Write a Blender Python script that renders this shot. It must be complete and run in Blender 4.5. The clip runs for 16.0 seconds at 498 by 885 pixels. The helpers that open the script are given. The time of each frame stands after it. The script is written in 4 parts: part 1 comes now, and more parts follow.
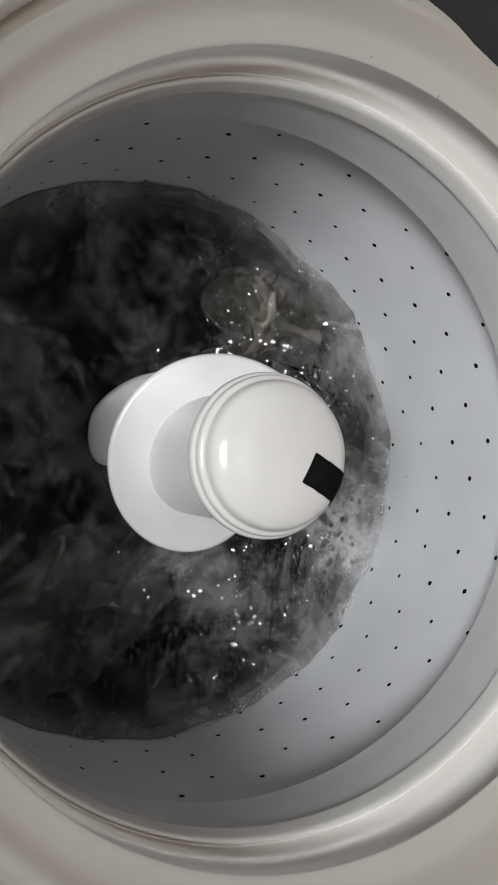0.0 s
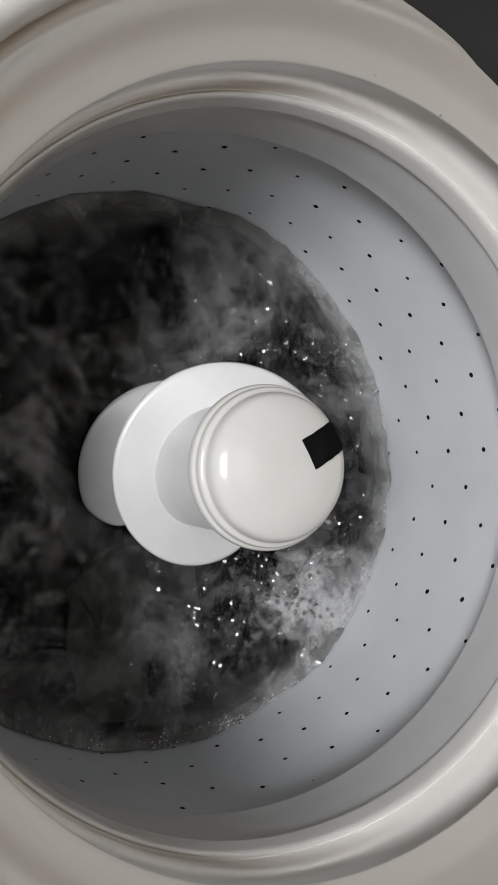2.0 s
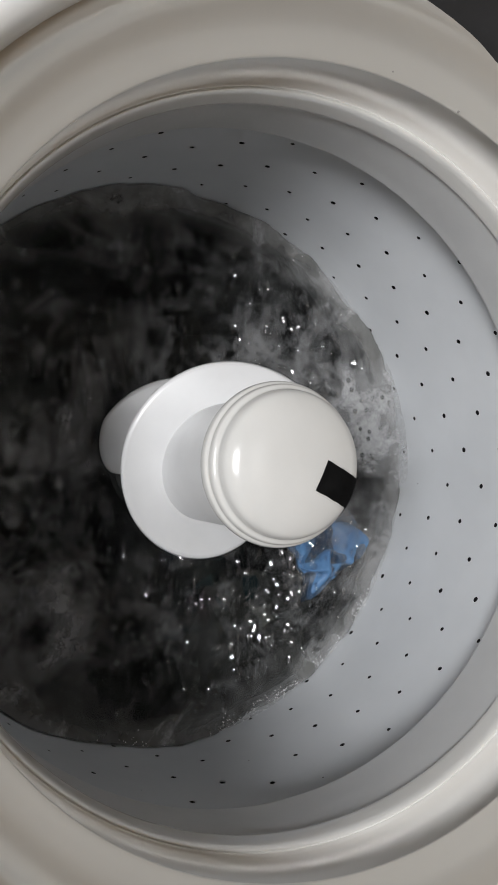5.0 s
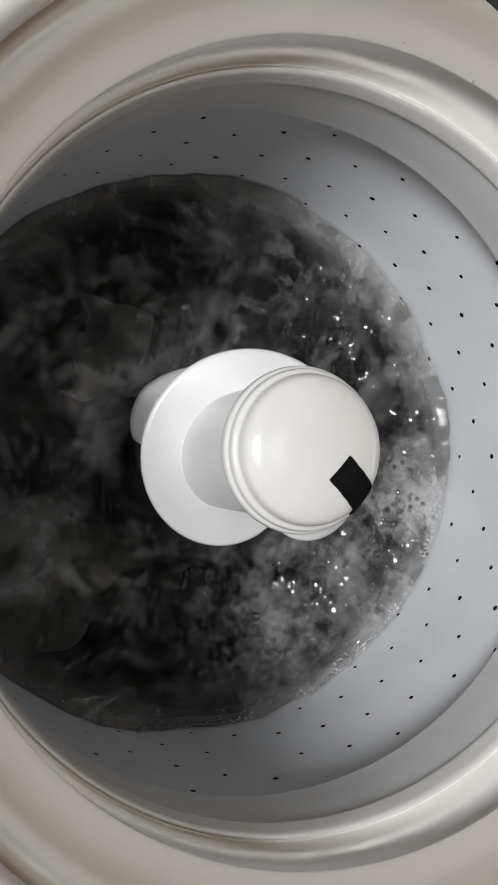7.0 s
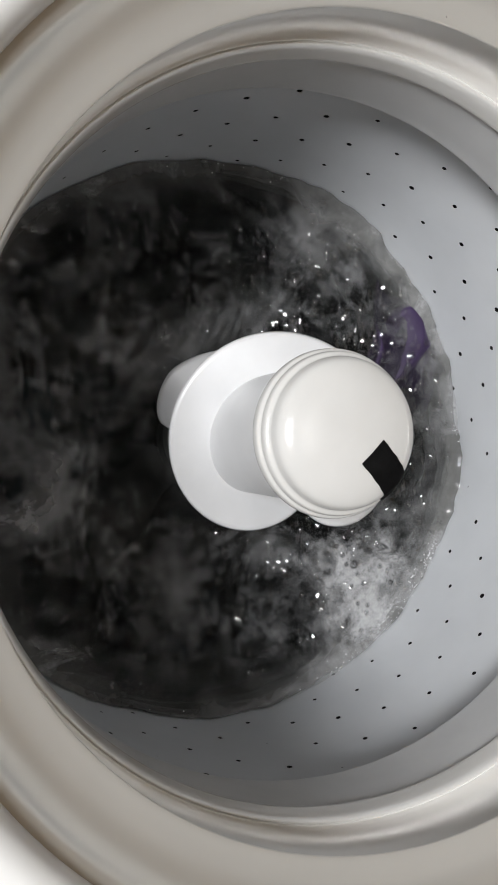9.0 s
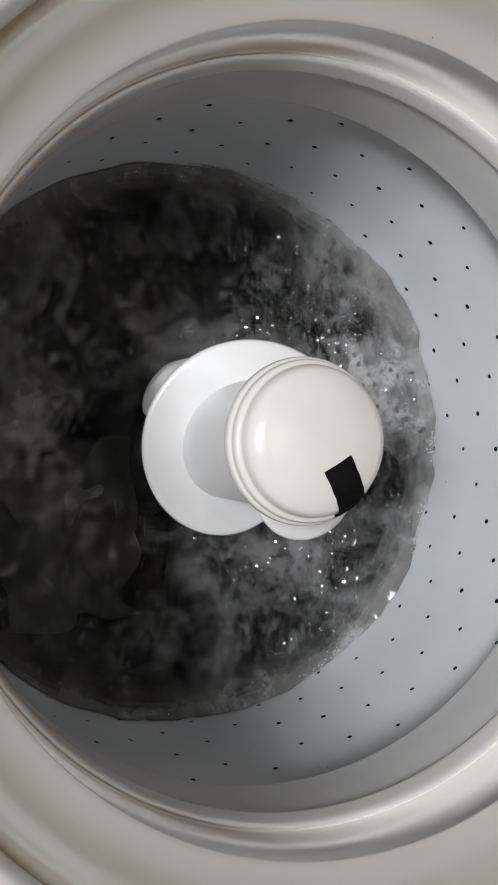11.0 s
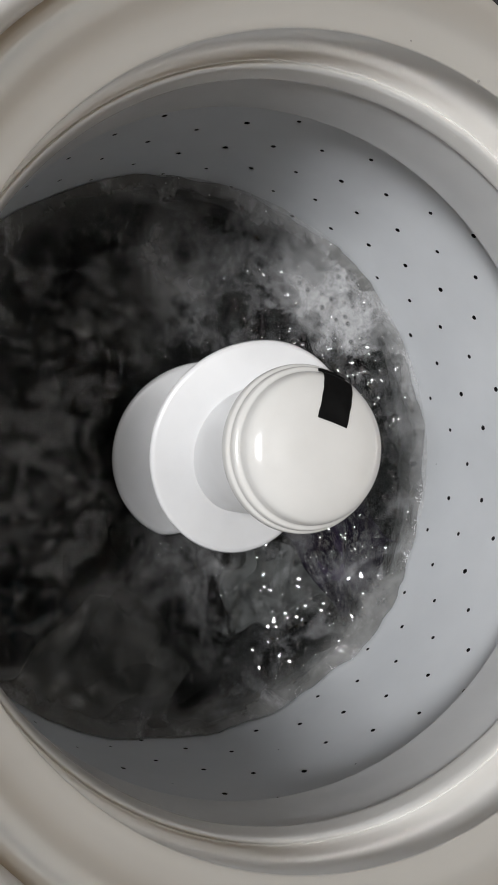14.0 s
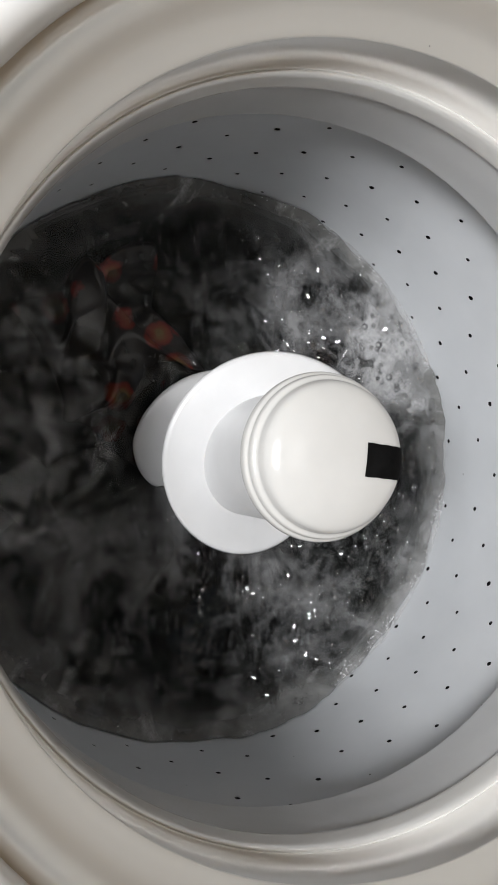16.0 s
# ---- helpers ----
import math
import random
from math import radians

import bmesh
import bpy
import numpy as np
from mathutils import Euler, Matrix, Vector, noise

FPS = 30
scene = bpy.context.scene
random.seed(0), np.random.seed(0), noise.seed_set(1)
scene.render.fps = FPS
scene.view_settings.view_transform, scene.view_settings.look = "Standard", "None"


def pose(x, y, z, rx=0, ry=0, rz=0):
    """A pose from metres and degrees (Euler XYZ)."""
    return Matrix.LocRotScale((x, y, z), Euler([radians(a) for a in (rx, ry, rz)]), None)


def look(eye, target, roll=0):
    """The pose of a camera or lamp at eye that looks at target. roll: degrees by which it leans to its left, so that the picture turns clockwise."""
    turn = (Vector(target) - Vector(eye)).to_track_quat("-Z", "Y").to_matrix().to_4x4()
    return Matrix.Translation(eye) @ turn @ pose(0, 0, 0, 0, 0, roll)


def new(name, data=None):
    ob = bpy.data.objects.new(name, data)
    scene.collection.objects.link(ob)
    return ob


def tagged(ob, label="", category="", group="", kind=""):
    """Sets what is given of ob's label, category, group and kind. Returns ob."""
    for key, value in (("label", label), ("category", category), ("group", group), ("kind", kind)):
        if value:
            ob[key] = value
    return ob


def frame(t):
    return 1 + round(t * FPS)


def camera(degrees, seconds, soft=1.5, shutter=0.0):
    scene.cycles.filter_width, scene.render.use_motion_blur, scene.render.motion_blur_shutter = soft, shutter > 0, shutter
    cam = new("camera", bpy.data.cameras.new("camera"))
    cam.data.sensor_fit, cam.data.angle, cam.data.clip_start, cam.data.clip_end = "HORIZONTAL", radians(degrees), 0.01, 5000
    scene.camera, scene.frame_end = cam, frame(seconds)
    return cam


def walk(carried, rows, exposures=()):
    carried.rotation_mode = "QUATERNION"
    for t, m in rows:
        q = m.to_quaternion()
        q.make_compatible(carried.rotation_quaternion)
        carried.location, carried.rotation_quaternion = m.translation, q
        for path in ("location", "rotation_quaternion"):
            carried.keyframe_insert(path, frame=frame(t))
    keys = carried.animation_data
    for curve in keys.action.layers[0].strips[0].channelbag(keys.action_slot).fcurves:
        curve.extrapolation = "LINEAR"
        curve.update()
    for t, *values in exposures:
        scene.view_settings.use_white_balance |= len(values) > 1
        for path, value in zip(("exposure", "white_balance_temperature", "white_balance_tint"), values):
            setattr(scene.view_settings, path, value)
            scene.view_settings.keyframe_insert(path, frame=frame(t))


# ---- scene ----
# ---------------------------------------------------------------- camera
cam = camera(36.37, 16.0, soft=1.7, shutter=0.0)
walk(cam, [
    (0.0, pose(-0.2172, -0.0055, 0.4303, 1.60, -23.81, 0.00)),
    (0.5, pose(-0.2256, -0.0158, 0.4286, 2.03, -24.03, 0.54)),
    (1.0, pose(-0.2233, -0.0158, 0.4295, 2.34, -24.20, 0.93)),
    (1.5, pose(-0.2210, -0.0029, 0.4263, 2.27, -24.38, -0.24)),
    (2.0, pose(-0.2230, -0.0065, 0.4301, 2.22, -24.44, 0.86)),
    (2.5, pose(-0.2175, -0.0115, 0.4332, 2.03, -24.64, 1.43)),
    (3.0, pose(-0.2317, -0.0050, 0.4322, 1.46, -25.18, 1.44)),
    (3.5, pose(-0.2189, -0.0130, 0.4305, 2.03, -24.74, 0.94)),
    (4.0, pose(-0.2191, -0.0048, 0.4343, 1.32, -24.37, 2.56)),
    (6.5, pose(-0.2216, -0.0075, 0.4273, 2.07, -21.46, -0.33)),
    (7.0, pose(-0.2138, -0.0039, 0.4289, 1.16, -20.97, -0.37)),
    (7.5, pose(-0.2224, -0.0129, 0.4171, 2.00, -16.99, -1.47)),
    (8.0, pose(-0.2116, -0.0009, 0.4164, -0.09, -15.84, 0.41)),
    (8.5, pose(-0.2116, -0.0160, 0.4211, -0.16, -19.54, -1.28)),
    (9.0, pose(-0.2226, -0.0081, 0.4205, 0.14, -19.88, 0.25)),
    (9.5, pose(-0.2178, -0.0174, 0.4217, 0.04, -20.83, -0.58)),
    (10.0, pose(-0.2162, -0.0202, 0.4237, 0.70, -20.87, 0.83)),
    (12.5, pose(-0.2068, -0.0054, 0.4298, -0.09, -20.45, 4.14)),
    (13.0, pose(-0.2194, -0.0180, 0.4288, 0.84, -21.97, 3.02)),
    (13.5, pose(-0.1997, -0.0209, 0.4210, 2.94, -21.69, 0.75)),
    (14.0, pose(-0.2260, -0.0114, 0.4181, 1.76, -22.69, 0.03)),
    (14.5, pose(-0.2198, -0.0113, 0.4187, 1.10, -21.92, -0.42)),
    (15.0, pose(-0.2225, -0.0082, 0.4176, 1.89, -19.92, -0.34)),
    (15.5, pose(-0.2133, -0.0027, 0.4269, 1.55, -19.61, 0.18)),
    (16.0, pose(-0.2162, -0.0022, 0.4231, 1.26, -20.02, 0.16)),
], exposures=[(0.0, -0.13), (4.0, -0.19), (7.0, 0.03), (8.0, 0.10), (9.0, 0.08), (10.0, 0.04), (12.5, -0.02), (14.6, -0.04), (15.5, 0.12), (16.0, 0.14)])

# ---------------------------------------------------------------- world and light
# Heights are counted from the basket's inner lip (z = 0); the floor lies at FLOOR.
FLOOR = -0.93
WATER = -0.279
PI2 = 2 * math.pi

world = bpy.data.worlds.new("daylight")
scene.world = world
world.use_nodes = True
wn = world.node_tree
sky = wn.nodes.new("ShaderNodeTexSky")
sky.sky_type, sky.sun_disc = "NISHITA", False
sky.sun_elevation, sky.sun_rotation = radians(40), radians(250)
wn.links.new(sky.outputs[0], wn.nodes["Background"].inputs[0])
wn.nodes["Background"].inputs[1].default_value = 0.12

def area_lamp(name, m, sx, sy, watts, colour):
    lamp = bpy.data.lights.new(name, "AREA")
    lamp.shape, lamp.size, lamp.size_y, lamp.energy, lamp.color = "RECTANGLE", sx, sy, watts, colour
    ob = new(name, lamp)
    ob.matrix_world = m
    return ob

# daylight through the window, and an unseen overhead fill for the left water
area_lamp("window_light", look((-1.15, 0.04, 1.50), (0, 0, -0.05)), 0.55, 0.46, 46, (0.975, 0.985, 1.0))
area_lamp("overhead_fill_light", look((-0.08, 0.04, 2.12), (-0.08, 0.04, 0)), 0.8, 0.8, 3.6, (1.0, 0.985, 0.96))

# ---------------------------------------------------------------- materials
def nodes_of(name):
    m = bpy.data.materials.new(name)
    m.use_nodes = True
    return m, m.node_tree.nodes, m.node_tree.links, m.node_tree.nodes["Principled BSDF"]

def noise_node(nd, lk, scale, detail=4, rough=0.55, dist=0.0, vec=None):
    n = nd.new("ShaderNodeTexNoise")
    n.inputs["Scale"].default_value, n.inputs["Detail"].default_value = scale, detail
    n.inputs["Roughness"].default_value, n.inputs["Distortion"].default_value = rough, dist
    if vec is not None:
        lk.new(vec, n.inputs["Vector"])
    return n

def ramp_node(nd, lk, src, stops):
    r = nd.new("ShaderNodeValToRGB")
    while len(r.color_ramp.elements) < len(stops):
        r.color_ramp.elements.new(0.5)
    for e, (p, c) in zip(r.color_ramp.elements, stops):
        e.position = p
        e.color = (c, c, c, 1) if isinstance(c, (int, float)) else (*c, 1)
    lk.new(src, r.inputs[0])
    return r

def surface(name, c1, c2, rough=(0.3, 0.45), scale=14.0, bump=0.02, fine=260.0, metal=0.0, coat=0.0, spec=0.5, even=False):
    """A plain solid surface: two tones in a broad cloud, fine grain in the relief, uneven gloss."""
    m, nd, lk, bs = nodes_of(name)
    co = nd.new("ShaderNodeTexCoord").outputs["Object"]
    broad = noise_node(nd, lk, scale, 5, vec=co)
    tone = ramp_node(nd, lk, broad.outputs[0], [(0.3, c1), (0.7, c2)])
    lk.new(tone.outputs[0], bs.inputs["Base Color"])
    bs.inputs["Metallic"].default_value = metal
    bs.inputs["Coat Weight"].default_value = coat
    bs.inputs["Specular IOR Level"].default_value = spec
    if even:
        bs.inputs["Roughness"].default_value = rough[0]
        return m
    grain = noise_node(nd, lk, fine, 3, vec=co)
    gl = ramp_node(nd, lk, noise_node(nd, lk, scale * 2.3, 6, 0.65, vec=co).outputs[0], [(0.3, rough[0]), (0.75, rough[1])])
    lk.new(gl.outputs[0], bs.inputs["Roughness"])
    b = nd.new("ShaderNodeBump")
    b.inputs["Strength"].default_value, b.inputs["Distance"].default_value = bump, 0.002
    lk.new(grain.outputs[0], b.inputs["Height"])
    lk.new(b.outputs[0], bs.inputs["Normal"])
    return m

# Deck and ring get a metal share and warm tint to carry room reflections.
DECK = surface("part_metal_enamel_deck", (0.65, 0.638, 0.605), (0.69, 0.678, 0.645), (0.30, 0.30), 5, metal=0.62, even=True)
PANEL = surface("white_enamel_panel", (0.76, 0.76, 0.75), (0.81, 0.81, 0.80), (0.28, 0.35), 6, even=True)
RING = surface("part_metal_plastic_ring", (0.82, 0.812, 0.79), (0.87, 0.862, 0.84), (0.22, 0.22), 8, metal=0.32, even=True)
WALL = surface("pale_grey_enamel_basket", (0.62, 0.638, 0.66), (0.68, 0.698, 0.72), (0.34, 0.50), 11, 0.03)
COLLAR = surface("grey_plastic_collar", (0.50, 0.505, 0.51), (0.56, 0.565, 0.57), (0.35, 0.5), 12, 0.02)
AGI = surface("white_moulded_plastic", (0.60, 0.60, 0.605), (0.65, 0.65, 0.655), (0.30, 0.30), 22, even=True)
CAPM = surface("ivory_gloss_plastic_cap", (0.56, 0.555, 0.54), (0.60, 0.595, 0.58), (0.15, 0.19), 20, 0.004)
TAPE = surface("black_vinyl_tape", (0.004, 0.004, 0.004), (0.008, 0.008, 0.008), (0.6, 0.7), 60, 0.10, 420, spec=0.02)
DARK_STRIP = surface("black_strip", (0.012, 0.012, 0.013), (0.022, 0.022, 0.024), (0.45, 0.6), 20, 0.05)
DARK = surface("dark_tub_plastic", (0.010, 0.010, 0.011), (0.018, 0.018, 0.019), (0.6, 0.8), 12, 0.02)
LINT = surface("grey_lint", (0.20, 0.19, 0.18), (0.42, 0.40, 0.38), (0.8, 0.95), 300, 0.2, 900)
# Unseen room: brown plaster tints the deck's reflections, pale ceiling and floor add bounce.
PLASTER = surface("warm_beige_plaster", (0.20, 0.132, 0.060), (0.24, 0.162, 0.080), (0.75, 0.9), 3, 0.15, 90)
CEIL = surface("cream_ceiling_paint", (0.68, 0.66, 0.62), (0.74, 0.72, 0.68), (0.8, 0.95), 3, 0.1, 90)
FLOORM = surface("grey_floor_tile", (0.36, 0.35, 0.33), (0.44, 0.43, 0.41), (0.35, 0.5), 5, 0.05, 60)
FRAME = surface("white_window_frame", (0.74, 0.74, 0.73), (0.8, 0.8, 0.79), (0.35, 0.45), 8, 0.02)

def cloth(name, c1, c2, stripes=None):
    """Wet woven cloth: two tones, fine weave in the relief, low gloss from the water film."""
    m, nd, lk, bs = nodes_of(name)
    co = nd.new("ShaderNodeTexCoord").outputs["Object"]
    tone = ramp_node(nd, lk, noise_node(nd, lk, 26, 6, 0.6, 0.4, co).outputs[0], [(0.28, c1), (0.72, c2)])
    col = tone.outputs[0]
    if stripes:
        for axis in ("X", "Y"):
            w = nd.new("ShaderNodeTexWave")
            w.bands_direction = axis
            w.inputs["Scale"].default_value, w.inputs["Distortion"].default_value = 22, 0.6
            lk.new(co, w.inputs["Vector"])
            k = ramp_node(nd, lk, w.outputs["Fac"], [(0.62, 0.0), (0.75, 0.75)])
            mx = nd.new("ShaderNodeMix")
            mx.data_type = "RGBA"
            lk.new(k.outputs[0], mx.inputs[0])
            lk.new(col, mx.inputs[6])
            mx.inputs[7].default_value = (*stripes, 1)
            col = mx.outputs[2]
    lk.new(col, bs.inputs["Base Color"])
    bs.inputs["Roughness"].default_value = 0.55
    weave = noise_node(nd, lk, 700, 2, vec=co)
    b = nd.new("ShaderNodeBump")
    b.inputs["Strength"].default_value, b.inputs["Distance"].default_value = 0.08, 0.001
    lk.new(weave.outputs[0], b.inputs["Height"])
    lk.new(b.outputs[0], bs.inputs["Normal"])
    return m

def math_node(nd, lk, op, a, b):
    n = nd.new("ShaderNodeMath")
    n.operation = op
    for k, x in enumerate((a, b)):
        if isinstance(x, (int, float)):
            n.inputs[k].default_value = x
        else:
            lk.new(x, n.inputs[k])
    return n

def foam_film(nd, lk, bs, co, v, tone, cover):
    """A torn film of fine suds with round holes in it, and milky water towards the wall."""
    streak = noise_node(nd, lk, 11, 9, 0.68, 1.8, v)
    film = ramp_node(nd, lk, streak.outputs[0], [(0.52, 0.0), (0.60, 0.55), (0.72, 1.0)])
    cells = nd.new("ShaderNodeTexVoronoi")
    cells.inputs["Scale"].default_value = 85
    lk.new(v, cells.inputs["Vector"])
    holes = ramp_node(nd, lk, cells.outputs["Distance"], [(0.16, 0.15), (0.34, 1.0)])
    grit = ramp_node(nd, lk, noise_node(nd, lk, 240, 3, 0.6, 0.0, v).outputs[0], [(0.35, 0.35), (0.62, 1.0)])
    film = math_node(nd, lk, "MULTIPLY", math_node(nd, lk, "MULTIPLY", film.outputs[0], holes.outputs[0]).outputs[0], grit.outputs[0])
    flat = nd.new("ShaderNodeVectorMath")
    flat.operation = "MULTIPLY"
    flat.inputs[1].default_value = (1, 1, 0)
    lk.new(co, flat.inputs[0])
    far = nd.new("ShaderNodeVectorMath")
    far.operation = "LENGTH"
    lk.new(flat.outputs[0], far.inputs[0])
    wander = math_node(nd, lk, "MULTIPLY_ADD", noise_node(nd, lk, 16, 5, 0.6, 0.8, v).outputs[0], 0.07)
    lk.new(far.outputs["Value"], wander.inputs[2])
    rim = ramp_node(nd, lk, wander.outputs[0], [(0.262, 0.0), (0.296, 1.0)])
    milky = math_node(nd, lk, "MULTIPLY", rim.outputs[0], 0.74)
    suds = math_node(nd, lk, "MULTIPLY", film.outputs[0], 0.42)
    tint = nd.new("ShaderNodeMix")
    tint.data_type = "RGBA"
    lk.new(milky.outputs[0], tint.inputs[0])
    lk.new(tone.outputs[0], tint.inputs[6])
    tint.inputs[7].default_value = (0.24, 0.24, 0.233, 1)
    white = nd.new("ShaderNodeMix")
    white.data_type = "RGBA"
    lk.new(film.outputs[0], white.inputs[0])
    lk.new(tint.outputs[2], white.inputs[6])
    white.inputs[7].default_value = (0.50, 0.50, 0.51, 1)
    lk.new(white.outputs[2], bs.inputs["Base Color"])
    return math_node(nd, lk, "MAXIMUM", cover.outputs[0], math_node(nd, lk, "MAXIMUM", milky.outputs[0], suds.outputs[0]).outputs[0])

def printed_cloth(name):
    """Black cotton printed with loose red blooms that have ochre hearts."""
    m, nd, lk, bs = nodes_of(name)
    co = nd.new("ShaderNodeTexCoord").outputs["Object"]
    warp = nd.new("ShaderNodeVectorMath")
    warp.operation = "MULTIPLY_ADD"
    lk.new(noise_node(nd, lk, 60, 3, vec=co).outputs["Color"], warp.inputs[0])
    warp.inputs[1].default_value = (0.014, 0.014, 0.014)
    lk.new(co, warp.inputs[2])
    cells = nd.new("ShaderNodeTexVoronoi")
    cells.inputs["Scale"].default_value = 27
    cells.inputs["Randomness"].default_value = 0.9
    lk.new(warp.outputs[0], cells.inputs["Vector"])
    print_ = ramp_node(nd, lk, cells.outputs["Distance"], [(0.0, (0.05, 0.032, 0.014)), (0.15, (0.15, 0.10, 0.036)), (0.26, (0.16, 0.035, 0.014)), (0.35, (0.13, 0.012, 0.008)), (0.42, (0.010, 0.009, 0.009))])
    lk.new(print_.outputs[0], bs.inputs["Base Color"])
    bs.inputs["Roughness"].default_value = 0.4
    return m

def murky(name, seed, murk1, murk2, open1, open2, clear, gloss, scale, foam=0.0):
    """Sudsy grey water: partly see-through, with clouds of suspended soap; the surface layer also mirrors."""
    m, nd, lk, bs = nodes_of(name)
    out = nd["Material Output"]
    co = nd.new("ShaderNodeTexCoord").outputs["Object"]
    mp = nd.new("ShaderNodeMapping")
    mp.inputs["Location"].default_value = (seed, seed * 0.7, seed * 1.3)
    lk.new(co, mp.inputs[0])
    v = mp.outputs[0]
    broad = noise_node(nd, lk, scale, 7, 0.62, 1.1, v)
    fine = noise_node(nd, lk, scale * 4.2, 5, 0.6, 0.6, v)
    mixn = nd.new("ShaderNodeMath")
    mixn.operation = "MULTIPLY_ADD"
    lk.new(fine.outputs[0], mixn.inputs[0])
    mixn.inputs[1].default_value = 0.35
    lk.new(broad.outputs[0], mixn.inputs[2])
    val = mixn.outputs[0]
    tone = ramp_node(nd, lk, val, [(0.64, murk1), (0.90, murk2)])
    lk.new(tone.outputs[0], bs.inputs["Base Color"])
    bs.inputs["Roughness"].default_value = gloss
    bs.inputs["IOR"].default_value = 1.33
    bs.inputs["Specular IOR Level"].default_value = 0.0
    cover = ramp_node(nd, lk, val, [(0.50, open1), (0.88, open2)])
    if foam:
        cover = foam_film(nd, lk, bs, co, v, tone, cover)
    tr = nd.new("ShaderNodeBsdfTransparent")
    tr.inputs[0].default_value = (*clear, 1)
    mix = nd.new("ShaderNodeMixShader")
    lk.new(cover.outputs[0], mix.inputs[0])
    lk.new(tr.outputs[0], mix.inputs[1])
    lk.new(bs.outputs[0], mix.inputs[2])
    last = mix.outputs[0]
    if foam:
        gl = nd.new("ShaderNodeBsdfGlossy")
        gl.inputs["Roughness"].default_value = 0.04
        fr = nd.new("ShaderNodeFresnel")
        fr.inputs["IOR"].default_value = 1.33
        rip = noise_node(nd, lk, 88, 2, 0.5, 1.2, v)
        patch = ramp_node(nd, lk, noise_node(nd, lk, 15, 3, 0.55, 0.5, v).outputs[0], [(0.50, 0.05), (0.74, 1.0)])
        chop = nd.new("ShaderNodeMath")
        chop.operation = "MULTIPLY"
        lk.new(rip.outputs[0], chop.inputs[0])
        lk.new(patch.outputs[0], chop.inputs[1])
        b = nd.new("ShaderNodeBump")
        b.inputs["Strength"].default_value, b.inputs["Distance"].default_value = 1.0, 0.012
        lk.new(chop.outputs[0], b.inputs["Height"])
        for n in (gl, fr):
            lk.new(b.outputs[0], n.inputs["Normal"])
        m2 = nd.new("ShaderNodeMixShader")
        lk.new(fr.outputs[0], m2.inputs[0])
        lk.new(last, m2.inputs[1])
        lk.new(gl.outputs[0], m2.inputs[2])
        last = m2.outputs[0]
    lk.new(last, out.inputs[0])
    return m

SURF = murky("sudsy_water_surface", 0.0, (0.010, 0.010, 0.010), (0.44, 0.44, 0.445), 0.26, 0.48, (0.92, 0.93, 0.92), 0.25, 9, foam=1.0)
# Deeper sheets are coloured darker: the light lost with depth is painted in.
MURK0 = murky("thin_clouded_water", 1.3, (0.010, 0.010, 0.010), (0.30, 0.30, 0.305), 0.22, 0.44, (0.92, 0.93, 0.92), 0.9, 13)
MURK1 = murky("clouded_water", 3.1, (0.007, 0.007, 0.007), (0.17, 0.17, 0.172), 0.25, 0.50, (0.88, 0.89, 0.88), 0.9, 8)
MURK2 = murky("depth_dimmed_water", 7.7, (0.007, 0.007, 0.007), (0.06, 0.06, 0.061), 0.35, 0.6, (0.80, 0.82, 0.80), 0.9, 7)
MURK3 = murky("depth_darkened_water", 11.2, (0.006, 0.006, 0.007), (0.025, 0.025, 0.026), 0.55, 0.75, (0.6, 0.62, 0.6), 0.9, 6)

def bubble_material():
    m, nd, lk, bs = nodes_of("soap_bubble_film")
    tr = nd.new("ShaderNodeBsdfTransparent")
    tr.inputs[0].default_value = (0.97, 0.97, 0.97, 1)
    gl = nd.new("ShaderNodeBsdfGlossy")
    gl.inputs["Roughness"].default_value = 0.03
    fr = nd.new("ShaderNodeFresnel")
    fr.inputs["IOR"].default_value = 1.8
    mx = nd.new("ShaderNodeMixShader")
    lk.new(fr.outputs[0], mx.inputs[0])
    lk.new(tr.outputs[0], mx.inputs[1])
    lk.new(gl.outputs[0], mx.inputs[2])
    lk.new(mx.outputs[0], nd["Material Output"].inputs[0])
    return m

BUBBLE = bubble_material()
FOAM = surface("white_soap_foam", (0.62, 0.62, 0.63), (0.80, 0.80, 0.81), (0.4, 0.6), 60, 0.5, 240)

# ---------------------------------------------------------------- mesh helpers
def part(name, bm, material, parent=None, label="", smooth=True):
    me = bpy.data.meshes.new(name)
    bm.normal_update()
    bm.to_mesh(me)
    bm.free()
    me.materials.append(material)
    for f in me.polygons:
        f.use_smooth = smooth
    ob = new(name, me)
    if parent is not None:
        ob.parent = parent
    if label:
        ob["label"] = label
    return ob

def spin(profile, steps=128, closed=False, a0=0.0, a1=PI2):
    """A surface of revolution round z from (radius, height) pairs."""
    bm = bmesh.new()
    full = abs(a1 - a0 - PI2) < 1e-6
    rings = []
    for i in range(steps if full else steps + 1):
        a = a0 + (a1 - a0) * i / steps
        rings.append([bm.verts.new((r * math.cos(a), r * math.sin(a), z)) for r, z in profile])
    count = len(rings)
    for i in range(count if full else count - 1):
        p, q = rings[i], rings[(i + 1) % count]
        for k in range(len(profile) if closed else len(profile) - 1):
            j = (k + 1) % len(profile)
            bm.faces.new((p[k], q[k], q[j], p[j]))
    return bm

